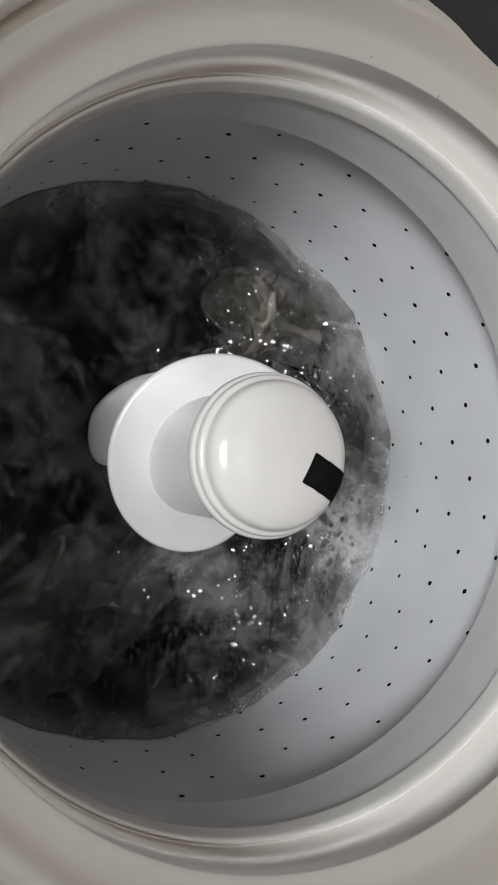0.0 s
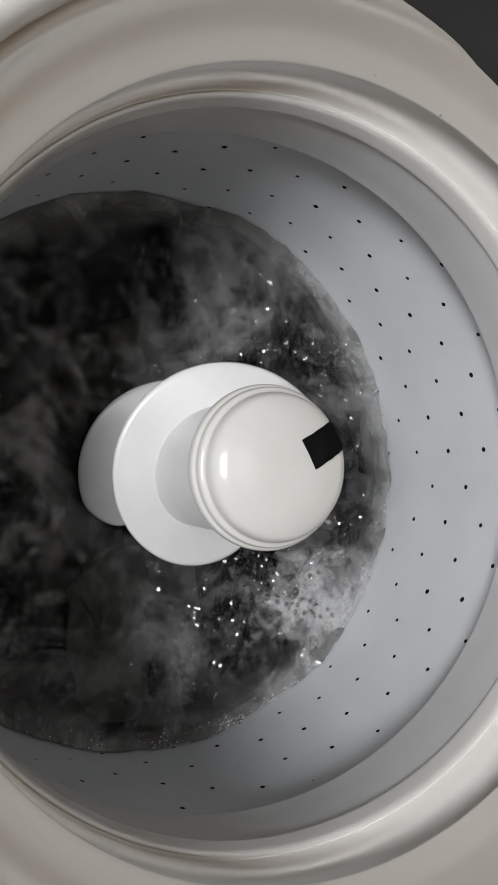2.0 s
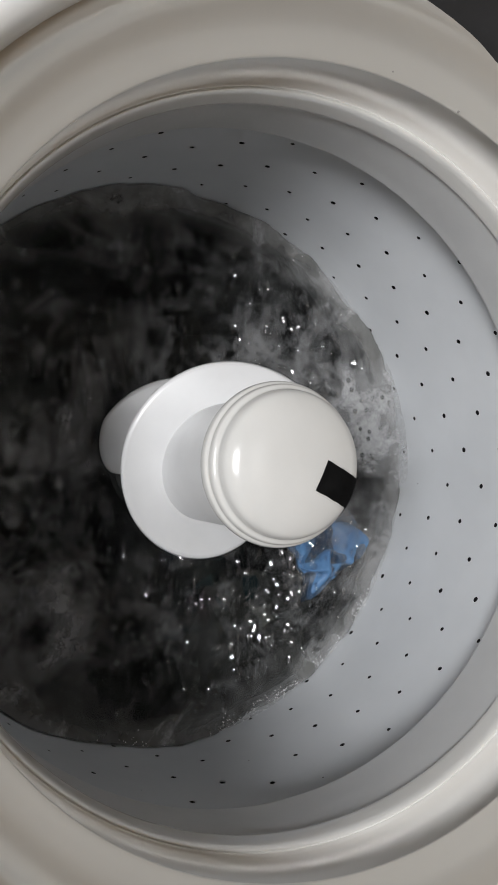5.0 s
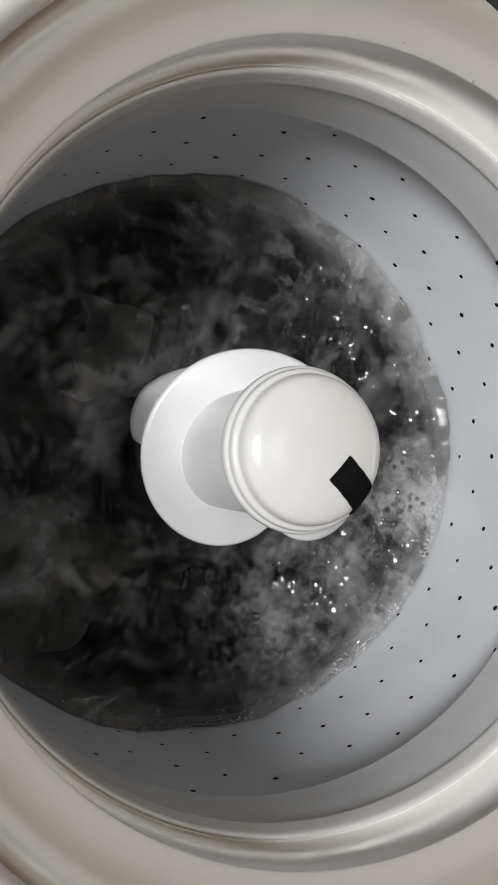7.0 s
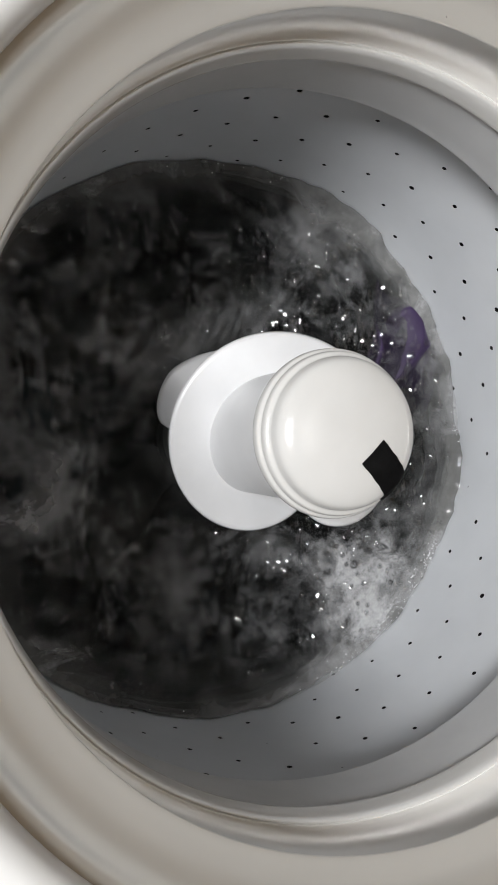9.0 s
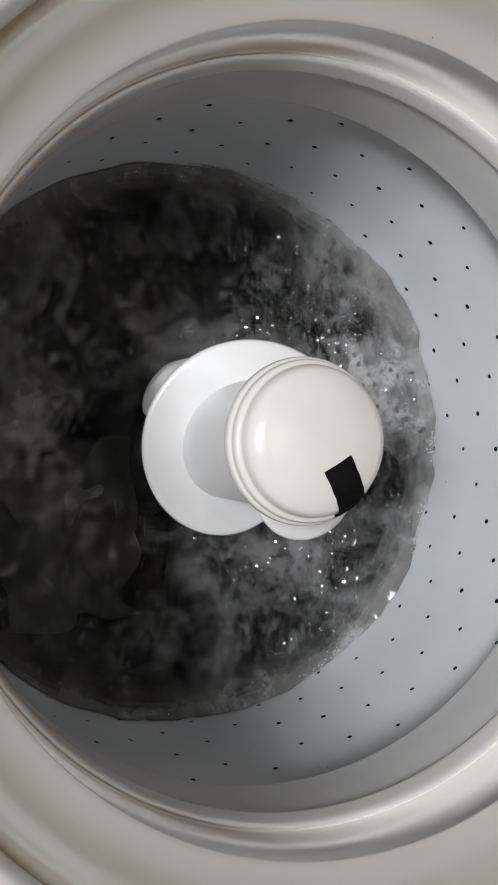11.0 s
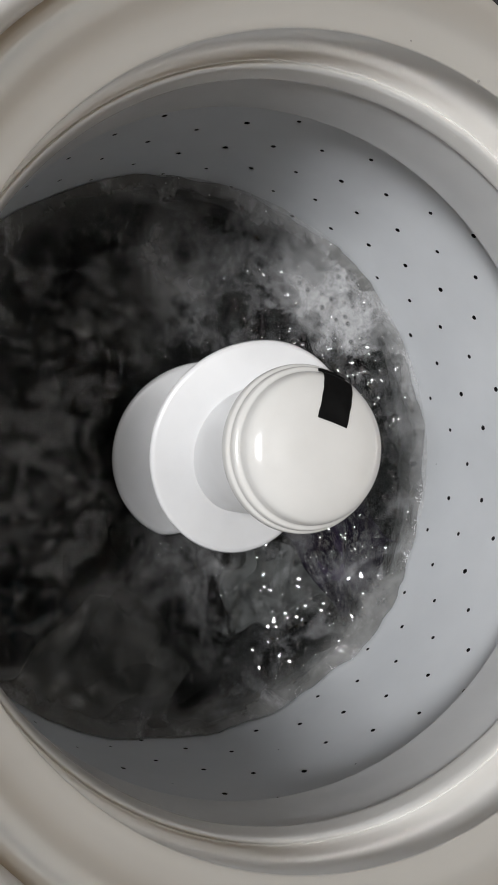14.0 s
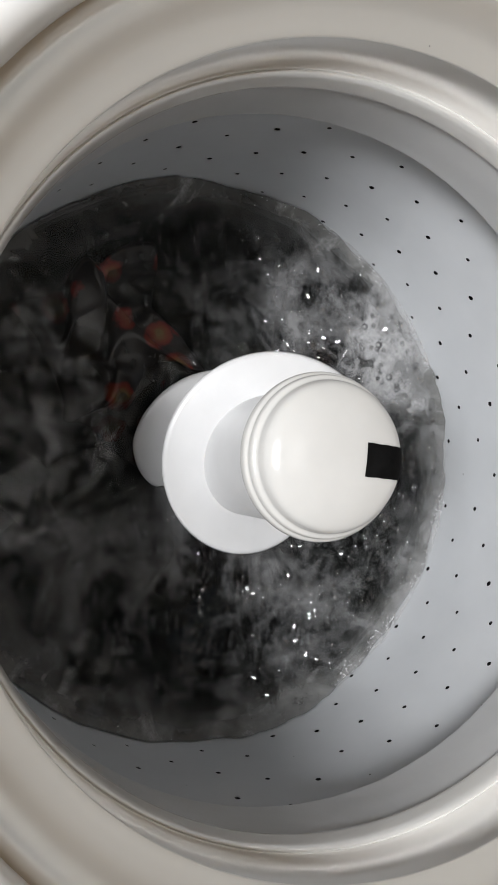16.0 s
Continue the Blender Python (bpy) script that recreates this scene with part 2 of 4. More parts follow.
def curve_profile(points, sub=5):
    """Catmull-Rom through the given (radius, height) pairs."""
    out = []
    n = len(points)
    for i in range(n - 1):
        p0, p1, p2, p3 = points[max(i - 1, 0)], points[i], points[i + 1], points[min(i + 2, n - 1)]
        for s in range(sub):
            t = s / sub
            out.append(tuple(0.5 * (2 * b + (c - a) * t + (2 * a - 5 * b + 4 * c - d) * t * t + (3 * b - a - 3 * c + d) * t ** 3)
                             for a, b, c, d in zip(p0, p1, p2, p3)))
    out.append(points[-1])
    return out

def box(bm, x0, y0, z0, x1, y1, z1):
    vs = [bm.verts.new((x, y, z)) for x in (x0, x1) for y in (y0, y1) for z in (z0, z1)]
    for f in ((0, 1, 3, 2), (4, 6, 7, 5), (0, 4, 5, 1), (2, 3, 7, 6), (0, 2, 6, 4), (1, 5, 7, 3)):
        bm.faces.new([vs[i] for i in f])
    return bm

# ---------------------------------------------------------------- the room
def room():
    # out of view; these surfaces only bounce and reflect light onto the machine
    x0, x1, y0, y1, z1 = -1.25, 1.6, -1.5, 1.5, 2.15
    tagged(part("floor", box(bmesh.new(), x0, y0, FLOOR - 0.1, x1, y1, FLOOR), FLOORM, smooth=False),
           "grey tiled laundry room floor", "floor", kind="structure")
    tagged(part("ceiling", box(bmesh.new(), x0, y0, z1, x1, y1, z1 + 0.1), CEIL, smooth=False),
           "plain cream painted ceiling", "ceiling", kind="structure")
    tagged(part("wall_east", box(bmesh.new(), x1, y0, FLOOR, x1 + 0.12, y1, z1), PLASTER, smooth=False),
           "warm beige plastered wall", "wall", kind="structure")
    tagged(part("wall_north", box(bmesh.new(), x0, y1, FLOOR, x1, y1 + 0.12, z1), PLASTER, smooth=False),
           "warm beige plastered wall", "wall", kind="structure")
    tagged(part("wall_south", box(bmesh.new(), x0, y0 - 0.12, FLOOR, x1, y0, z1), PLASTER, smooth=False),
           "warm beige plastered wall", "wall", kind="structure")
    bm = bmesh.new()
    wy0, wy1, wz0, wz1 = -0.32, 0.40, 1.22, 1.82
    box(bm, x0 - 0.12, y0, FLOOR, x0, wy0, z1)
    box(bm, x0 - 0.12, wy1, FLOOR, x0, y1, z1)
    box(bm, x0 - 0.12, wy0, FLOOR, x0, wy1, wz0)
    box(bm, x0 - 0.12, wy0, wz1, x0, wy1, z1)
    tagged(part("wall_west", bm, PLASTER, smooth=False), "warm beige plastered wall with a window opening", "wall", kind="structure")
    bm = bmesh.new()
    for a in (wy0, wy1 - 0.04, (wy0 + wy1) / 2 - 0.02):
        box(bm, x0 - 0.09, a, wz0, x0 - 0.04, a + 0.04, wz1)
    for c in (wz0, wz1 - 0.04):
        box(bm, x0 - 0.088, wy0 + 0.04, c, x0 - 0.042, wy1 - 0.04, c + 0.04)
    tagged(part("window_1", bm, FRAME, smooth=False), "white framed window that lets daylight in", "window", kind="structure")

# ---------------------------------------------------------------- the washing machine
S = 0.9
LIP_R, DECK_R, DECK_Z = 0.2552 * S, 0.2545 * S, 0.0667 * S
COLLAR_R, COLLAR_Z = 0.2639 * S, -0.0635 * S
WALL_R, WALL_K = 0.3024 * S, 0.0138
ROW, ROW0, COLS = 0.0555 * S, -0.1384 * S, 48
FIN_R, FIN_Z, FIN_PITCH, BARREL_R = 0.0897 * S, -0.084 * S, 0.137 * S, 0.0533 * S
BOTTOM = -0.42

def rounded_square(half, corner, a):
    """The distance from the centre to the edge of a square with rounded corners, in the direction a."""
    c, s = abs(math.cos(a)), abs(math.sin(a))
    n = 2 * half / corner
    return half / ((c ** n + s ** n) ** (1 / n))

def top_panel_mesh():
    """The flat top with its round opening, a rolled inner edge and a rounded-square outside with a skirt."""
    bm = bmesh.new()
    steps, rings = 160, []
    for i in range(steps):
        a = PI2 * i / steps
        c, s = math.cos(a), math.sin(a)
        e = rounded_square(0.345, 0.12, a)
        r0 = DECK_R + 0.0345
        prof = [(r0 + 0.004, 0.082), (r0, 0.089), (r0 + 0.0008, 0.095), (r0 + 0.004, 0.101), (r0 + 0.010, 0.1055), (r0 + 0.02, 0.108),
                ((r0 + e) / 2, 0.1095), (e - 0.03, 0.109), (e - 0.008, 0.105), (e, 0.096), (e, 0.04)]
        rings.append([bm.verts.new((r * c, r * s, z)) for r, z in prof])
    for i in range(steps):
        p, q = rings[i], rings[(i + 1) % steps]
        for k in range(len(p) - 1):
            bm.faces.new((p[k], q[k], q[k + 1], p[k + 1]))
    return bm

def cabinet_mesh():
    bm = bmesh.new()
    steps, rings = 96, []
    for i in range(steps):
        a = PI2 * i / steps
        e = rounded_square(0.340, 0.10, a)
        rings.append([bm.verts.new((r * math.cos(a), r * math.sin(a), z)) for r, z in
                      ((e - 0.004, 0.045), (e, 0.03), (e, FLOOR + 0.06), (e - 0.03, FLOOR + 0.05), (e - 0.03, FLOOR))])
    for i in range(steps):
        p, q = rings[i], rings[(i + 1) % steps]
        for k in range(4):
            bm.faces.new((p[k], q[k], q[k + 1], p[k + 1]))
    return bm

def basket_mesh():
    """The pierced wall: a grid of cells, each with a round hole that goes through, on a slightly tapered cylinder."""
    bm = bmesh.new()
    rng = random.Random(4)
    step = PI2 / COLS
    def at(a, z, out=0.0):
        r = WALL_R + WALL_K * z + out
        return (r * math.cos(a), r * math.sin(a), z)
    cache = {}
    def grid(k, h):
        key = (k % (COLS * 2), round(h * 1e5))
        if key not in cache:
            cache[key] = bm.verts.new(at(k * step / 2, h))
        return cache[key]
    top, low = ROW0 + 2 * ROW, BOTTOM
    for c in range(COLS):
        shift = 0.5 * ROW if c % 2 else 0.0
        k0, k1, km = 2 * c - 1, 2 * c + 1, 2 * c
        for n in range(-4, 2):
            zc = ROW0 + shift + n * ROW
            # edges carry a middle point, where the staggered neighbour has its corner
            za, zb = zc - ROW / 2, zc + ROW / 2
            rim = [grid(km, za), grid(k1, za), grid(k1, zc), grid(k1, zb), grid(km, zb), grid(k0, zb), grid(k0, zc), grid(k0, za)]
            hr = 0.0023 * rng.uniform(0.86, 1.12) * (0.45 if rng.random() < 0.05 else 1.0)
            hole, sleeve = [], []
            for j in range(16):
                b = -math.pi / 2 + PI2 * j / 16
                da, dz = hr * math.cos(b) / WALL_R, hr * math.sin(b) * 1.15
                hole.append(bm.verts.new(at(c * step + da, zc + dz)))
                sleeve.append(bm.verts.new(at(c * step + da, zc + dz, 0.0007)))
            for j in range(8):
                h0, h1, h2 = hole[2 * j], hole[(2 * j + 1) % 16], hole[(2 * j + 2) % 16]
                bm.faces.new((rim[j], rim[(j + 1) % 8], h2, h1, h0))
            for j in range(16):
                bm.faces.new((hole[j], hole[(j + 1) % 16], sleeve[(j + 1) % 16], sleeve[j]))
        zt, zl = ROW0 + shift + 1.5 * ROW, ROW0 + shift - 4.5 * ROW
        ztop, zlow = 0.0, -0.40
        bm.faces.new((grid(k0, zt), grid(km, zt), grid(k1, zt), bm.verts.new(at(k1 * step / 2, ztop)), bm.verts.new(at(k0 * step / 2, ztop))))
        bm.faces.new((bm.verts.new(at(k0 * step / 2, zlow)), bm.verts.new(at(k1 * step / 2, zlow)), grid(k1, zl), grid(km, zl), grid(k0, zl)))
    bmesh.ops.reverse_faces(bm, faces=bm.faces[:])
    return bm

def radial_normals(ob):
    """The pierced sheet is one even cylinder: its normals point straight at the axis."""
    me = ob.data
    side = []
    for v in me.vertices:
        d = math.hypot(v.co.x, v.co.y)
        side.append((-v.co.x / d, -v.co.y / d, 0.0))
    me.normals_split_custom_set_from_vertices(side)

def helix_mesh():
    """The spiral fin: a thick ramp that grows out from under the cap and winds down round the barrel."""
    bm = bmesh.new()
    steps, turns, lead = 200, 1.60, 1.05
    rings = []
    for i in range(steps + 1):
        a = -lead + (PI2 * turns + lead) * i / steps
        z = FIN_Z - FIN_PITCH * a / PI2
        g = min(1.0, (a + lead) / (lead + 0.35))
        grow = g * (2 - g)
        fade = min(1.0, (PI2 * turns - a) / 0.7)
        r1 = BARREL_R + (FIN_R - BARREL_R) * grow * (0.15 + 0.85 * math.sqrt(max(fade, 0.0)))
        r0 = BARREL_R - 0.004
        prof = [(r0, z), (r1 - 0.004, z - 0.0008), (r1 - 0.0012, z - 0.0015), (r1, z - 0.0032), (r1 - 0.0012, z - 0.0048), (r1 - 0.004, z - 0.0055), (r0, z - 0.007)]
        rings.append([bm.verts.new((r * math.cos(a), r * math.sin(a), h)) for r, h in prof])
    for i in range(steps):
        p, q = rings[i], rings[i + 1]
        for k in range(len(p) - 1):
            bm.faces.new((p[k], p[k + 1], q[k + 1], q[k]))
    bm.faces.new(rings[0])
    bm.faces.new(rings[-1][::-1])
    return bm

CAP_PROFILE = [(0.0, 0.0010), (0.014, 0.0006), (0.028, -0.0010), (0.039, -0.0040), (0.0452, -0.0074), (0.0480, -0.0106), (0.0493, -0.0145), (0.0498, -0.0175),
               (0.0508, -0.0188), (0.0528, -0.0202), (0.0536, -0.0226), (0.0536, -0.0248), (0.0542, -0.0258), (0.0556, -0.0272), (0.0562, -0.0298), (0.0560, -0.0334),
               (0.0546, -0.0362), (0.0525, -0.0368), (0.0515, -0.0380), (0.0515, -0.0410)]

def cap_height(r):
    for (ra, za), (rb, zb) in zip(CAP_PROFILE, CAP_PROFILE[1:]):
        if ra <= r <= rb and rb > ra:
            return za + (zb - za) * (r - ra) / (rb - ra)
    return -0.03

def tape_mesh():
    """A strip of tape that lies over the dome and folds down its side; x points outwards along the strip."""
    bm = bmesh.new()
    path, half = [], 0.0108
    dense = curve_profile(CAP_PROFILE[1:10], 4)
    path = [(r, z) for r, z in dense if r > 0.0150]
    rows = []
    for i, (r, z) in enumerate(path):
        a, b = path[max(i - 1, 0)], path[min(i + 1, len(path) - 1)]
        d = Vector((b[0] - a[0], b[1] - a[1])).normalized()
        off = 0.0007
        rr, zz = r - d.y * off, z + d.x * off
        row = []
        for k in range(7):
            y = half * (k / 3 - 1) * (1 + 0.02 * math.sin(i * 1.7))
            x = math.sqrt(max(rr * rr - y * y, 1e-6)) if r > 0.03 else rr * 0.999 - 0.02 * abs(y)
            # the dome also falls away to the strip's sides
            drop = cap_height(min(math.hypot(x, y), 0.0524)) - cap_height(min(rr, 0.0524)) if r <= 0.03 else 0.0
            row.append(bm.verts.new((x, y, zz + min(drop, 0.0))))
        rows.append(row)
    for p, q in zip(rows, rows[1:]):
        for k in range(6):
            bm.faces.new((p[k], q[k], q[k + 1], p[k + 1]))
    return bm

def dark_strip_mesh():
    """A curved dark strip with tapered ends, added to darken the deck's outer margin."""
    bm = bmesh.new()
    rows, n = [], 60
    for i in range(n + 1):
        a = radians(8 + 98 * i / n)
        end = math.sin(math.pi * i / n) ** 0.45
        w = 0.034 * end + 0.001
        mid, top = DECK_R + 0.059, DECK_Z + 0.026
        prof = [(-w, -0.018), (-w * 0.95, -0.006), (-w * 0.78, 0.014), (-w * 0.4, 0.034), (0.0, 0.047), (w * 0.6, 0.053), (w, 0.054), (w * 1.05, 0.0)]
        rows.append([bm.verts.new(((mid + dr) * math.cos(a), (mid + dr) * math.sin(a), top + dz * (0.35 + 0.65 * end))) for dr, dz in prof])
    for p, q in zip(rows, rows[1:]):
        for k in range(len(p) - 1):
            bm.faces.new((p[k], q[k], q[k + 1], p[k + 1]))
    bm.faces.new(rows[0])
    bm.faces.new(rows[-1][::-1])
    return bm

def washing_machine():
    machine = new("washing_machine")
    machine.location = (0, 0, 0)
    tagged(machine, "white top-loading washing machine, lid open, washing dark laundry", "washing machine")
    part("cabinet", cabinet_mesh(), PANEL, machine)
    part("top_panel", top_panel_mesh(), PANEL, machine, "white enamel top panel with a round opening")
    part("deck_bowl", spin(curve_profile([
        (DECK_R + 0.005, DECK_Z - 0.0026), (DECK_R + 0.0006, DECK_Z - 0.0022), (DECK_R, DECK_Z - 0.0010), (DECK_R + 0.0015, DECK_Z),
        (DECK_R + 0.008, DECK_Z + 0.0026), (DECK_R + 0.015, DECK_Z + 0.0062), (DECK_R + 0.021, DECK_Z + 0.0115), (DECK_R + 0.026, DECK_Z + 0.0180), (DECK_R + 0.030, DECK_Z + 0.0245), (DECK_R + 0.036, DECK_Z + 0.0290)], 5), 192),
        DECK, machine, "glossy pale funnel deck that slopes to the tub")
    # made-up strip that darkens one corner of the deck
    part("dark_strip", dark_strip_mesh(), DARK_STRIP, machine, "black strip added at the edge of the deck")
    part("outer_tub", spin([(0.292, 0.05), (0.292, -0.43), (0.05, -0.45), (0.0, -0.45)], 96), DARK, machine, "dark outer tub behind the basket")
    basket = part("basket", basket_mesh(), WALL, machine, "pale grey enamel basket wall pierced with drain holes")
    radial_normals(basket)
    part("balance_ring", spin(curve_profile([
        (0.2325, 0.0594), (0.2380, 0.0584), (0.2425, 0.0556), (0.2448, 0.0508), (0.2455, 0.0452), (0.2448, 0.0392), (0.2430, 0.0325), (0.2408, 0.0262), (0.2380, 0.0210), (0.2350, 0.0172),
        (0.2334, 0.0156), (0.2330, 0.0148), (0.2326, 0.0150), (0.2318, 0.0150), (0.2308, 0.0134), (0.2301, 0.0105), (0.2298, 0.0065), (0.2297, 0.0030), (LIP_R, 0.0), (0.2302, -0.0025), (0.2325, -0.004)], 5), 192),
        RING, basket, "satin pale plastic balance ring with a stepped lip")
    part("collar", spin(curve_profile([
        (0.2325, -0.0035), (0.2328, -0.008), (0.2345, -0.030), (0.2368, -0.050), (COLLAR_R, COLLAR_Z), (0.2385, COLLAR_Z - 0.0022), (0.2420, COLLAR_Z - 0.003), (0.262, COLLAR_Z + 0.0)], 4), 192),
        COLLAR, basket, "grey plastic collar under the balance ring")
    part("basket_floor", spin([(WALL_R - 0.001, -0.398), (0.20, -0.405), (0.08, -0.40), (0.0, -0.40)], 96), WALL, basket)
    agitator = part("agitator", spin(curve_profile([
        (0.0475, -0.036), (BARREL_R, -0.045), (BARREL_R, -0.16), (BARREL_R + 0.001, -0.26), (BARREL_R + 0.006, -0.34), (0.075, -0.385), (0.11, -0.398)], 5), 96),
        AGI, machine, "white plastic agitator barrel")
    part("spiral_fin", helix_mesh(), AGI, agitator, "white spiral fin winding down the barrel")
    part("cap", spin(curve_profile(CAP_PROFILE, 4), 96), CAPM, agitator, "glossy ivory domed cap with a ribbed rim")
    part("tape", tape_mesh(), TAPE, agitator, "black tape strip folded over the rim")
    return machine, basket, agitator

# ---------------------------------------------------------------- water and laundry
def sheet(radius, seed, amp, rim, rings=46, steps=150, hole=0.044):
    """A round sheet of water with rolling waves, which climbs a little and unevenly at the wall."""
    bm = bmesh.new()
    rows = []
    for i in range(rings + 1):
        u = i / rings
        row = []
        for j in range(steps):
            a = PI2 * j / steps
            r = hole + (radius - hole) * u
            x, y = r * math.cos(a), r * math.sin(a)
            z = amp * (noise.noise((x * 14 + seed, y * 14, seed)) + 0.5 * noise.noise((x * 33, y * 33 + seed, seed)) + 0.22 * noise.noise((x * 80, y * 80, seed * 2)))
            c, s = math.cos(a), math.sin(a)
            lift = rim * (0.30 + 1.0 * noise.noise((c * 2.1, s * 2.1, 5.1)) + 0.50 * noise.noise((c * 6, s * 6, 1.7)) + 0.20 * noise.noise((c * 15, s * 15, 1.7)) + 0.07 * noise.noise((c * 44, s * 44, 2.0))) * u ** 12
            row.append(bm.verts.new((x, y, z + lift)))
        rows.append(row)
    for p, q in zip(rows, rows[1:]):
        for j in range(steps):
            k = (j + 1) % steps
            bm.faces.new((p[j], q[j], q[k], p[k]))
    return bm

def water():
    body = tagged(new("water"), "dark grey sudsy wash water with cloudy soap", "water", kind="structure")
    body.location = (0, 0, WATER)
    r = WALL_R + WALL_K * WATER - 0.0012
    part("water_surface", sheet(r, 1.7, 0.0030, 0.022, 90, 480), SURF, body)
    # stacked sheets imitate how the murky water swallows light with depth
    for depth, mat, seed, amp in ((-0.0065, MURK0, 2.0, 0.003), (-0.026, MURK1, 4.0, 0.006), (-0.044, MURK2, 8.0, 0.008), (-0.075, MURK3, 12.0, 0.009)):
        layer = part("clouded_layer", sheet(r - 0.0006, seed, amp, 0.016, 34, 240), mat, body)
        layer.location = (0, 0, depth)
    return body

def garment(name, mat, label, size, seed, folds=1.0, category="clothing"):
    """A crumpled wet garment: a folded sheet with real thickness, hems turned over."""
    bm = bmesh.new()
    n, rnd = 56, random.Random(seed)
    sx, sy = size
    ph = [rnd.uniform(0, PI2) for _ in range(4)]
    top, low = [], []
    for i in range(n + 1):
        ra, rb = [], []
        for j in range(n + 1):
            u, v = i / n - 0.5, j / n - 0.5
            edge = 1 + 0.22 * noise.noise((u * 3 + seed, v * 3, seed * 0.7))
            x, y = u * sx * edge, v * sy * edge
            wob = noise.noise_vector((u * 3.2 + seed * 2.1, v * 3.2, seed))
            x += wob.x * sx * 0.22
            y += wob.y * sy * 0.22
            ridge = 1 - abs(noise.noise((u * 5.5 * folds + seed, v * 2.6 + seed, seed)))
            z = 0.011 * folds * (ridge ** 3 - 0.55) + 0.0035 * math.sin(u * 15 * folds + ph[0] + 3 * v) + 0.005 * noise.noise((u * 4, v * 4, seed * 3))
            z += 0.0042 * math.sin(u * 24 * folds + ph[1] + 4 * noise.noise((u * 3, v * 3, seed * 1.9))) * (0.6 + 0.4 * math.sin(v * 9 + ph[2]))
            z -= 0.034 * (u * u + v * v)
            hem = 0.0014 if min(i, j, n - i, n - j) < 2 else 0.0
            ra.append(bm.verts.new((x, y, z + hem)))
            rb.append(bm.verts.new((x, y, z - 0.0022 - hem)))
        top.append(ra)
        low.append(rb)
    for i in range(n):
        for j in range(n):
            bm.faces.new((top[i][j], top[i + 1][j], top[i + 1][j + 1], top[i][j + 1]))
            bm.faces.new((low[i][j], low[i][j + 1], low[i + 1][j + 1], low[i + 1][j]))
    for k in range(n):
        bm.faces.new((top[k][0], low[k][0], low[k + 1][0], top[k + 1][0]))
        bm.faces.new((top[k][n], top[k + 1][n], low[k + 1][n], low[k][n]))
        bm.faces.new((top[0][k], top[0][k + 1], low[0][k + 1], low[0][k]))
        bm.faces.new((top[n][k], low[n][k], low[n][k + 1], top[n][k + 1]))
    return tagged(part(name, bm, mat), label, category, "laundry in the wash")

def foam_material(name, seed, low, high, slope=-4.2, start=0.0, most=0.55):
    """Soap froth: white and lumpy, torn open by noise, with ragged edges."""
    m, nd, lk, bs = nodes_of(name)
    co = nd.new("ShaderNodeTexCoord").outputs["Object"]
    mp = nd.new("ShaderNodeMapping")
    mp.inputs["Location"].default_value = (seed, seed, 0)
    lk.new(co, mp.inputs[0])
    n1 = noise_node(nd, lk, 24, 8, 0.66, 0.3, mp.outputs[0])
    far = nd.new("ShaderNodeVectorMath")
    far.operation = "LENGTH"
    lk.new(co, far.inputs[0])
    fall = nd.new("ShaderNodeMath")
    fall.operation = "MULTIPLY_ADD"
    lk.new(far.outputs["Value"], fall.inputs[0])
    fall.inputs[1].default_value = slope
    lk.new(n1.outputs[0], fall.inputs[2])
    base = nd.new("ShaderNodeMath")
    base.operation = "SUBTRACT"
    lk.new(fall.outputs[0], base.inputs[0])
    base.inputs[1].default_value = slope * start
    cover = ramp_node(nd, lk, base.outputs[0], [(low, 0.0), (high, most)])
    cells = nd.new("ShaderNodeTexVoronoi")
    cells.inputs["Scale"].default_value = 190
    lk.new(mp.outputs[0], cells.inputs["Vector"])
    tone = ramp_node(nd, lk, cells.outputs["Distance"], [(0.0, (0.66, 0.66, 0.66)), (0.8, (0.60, 0.60, 0.61))])
    lk.new(tone.outputs[0], bs.inputs["Base Color"])
    bs.inputs["Roughness"].default_value = 0.35
    bp = nd.new("ShaderNodeBump")
    bp.inputs["Strength"].default_value, bp.inputs["Distance"].default_value = 0.10, 0.001
    lk.new(cells.outputs["Distance"], bp.inputs["Height"])
    lk.new(bp.outputs[0], bs.inputs["Normal"])
    pits = nd.new("ShaderNodeTexVoronoi")
    pits.inputs["Scale"].default_value = 78
    lk.new(mp.outputs[0], pits.inputs["Vector"])
    holes = ramp_node(nd, lk, pits.outputs["Distance"], [(0.14, 0.4), (0.30, 1.0)])
    grit = ramp_node(nd, lk, noise_node(nd, lk, 210, 3, 0.6, 0.0, mp.outputs[0]).outputs[0], [(0.34, 0.78), (0.62, 1.0)])
    cover = math_node(nd, lk, "MULTIPLY", cover.outputs[0], math_node(nd, lk, "MULTIPLY", holes.outputs[0], grit.outputs[0]).outputs[0])
    tr = nd.new("ShaderNodeBsdfTransparent")
    mx = nd.new("ShaderNodeMixShader")
    lk.new(cover.outputs[0], mx.inputs[0])
    lk.new(tr.outputs[0], mx.inputs[1])
    lk.new(bs.outputs[0], mx.inputs[2])
    lk.new(mx.outputs[0], nd["Material Output"].inputs[0])
    return m

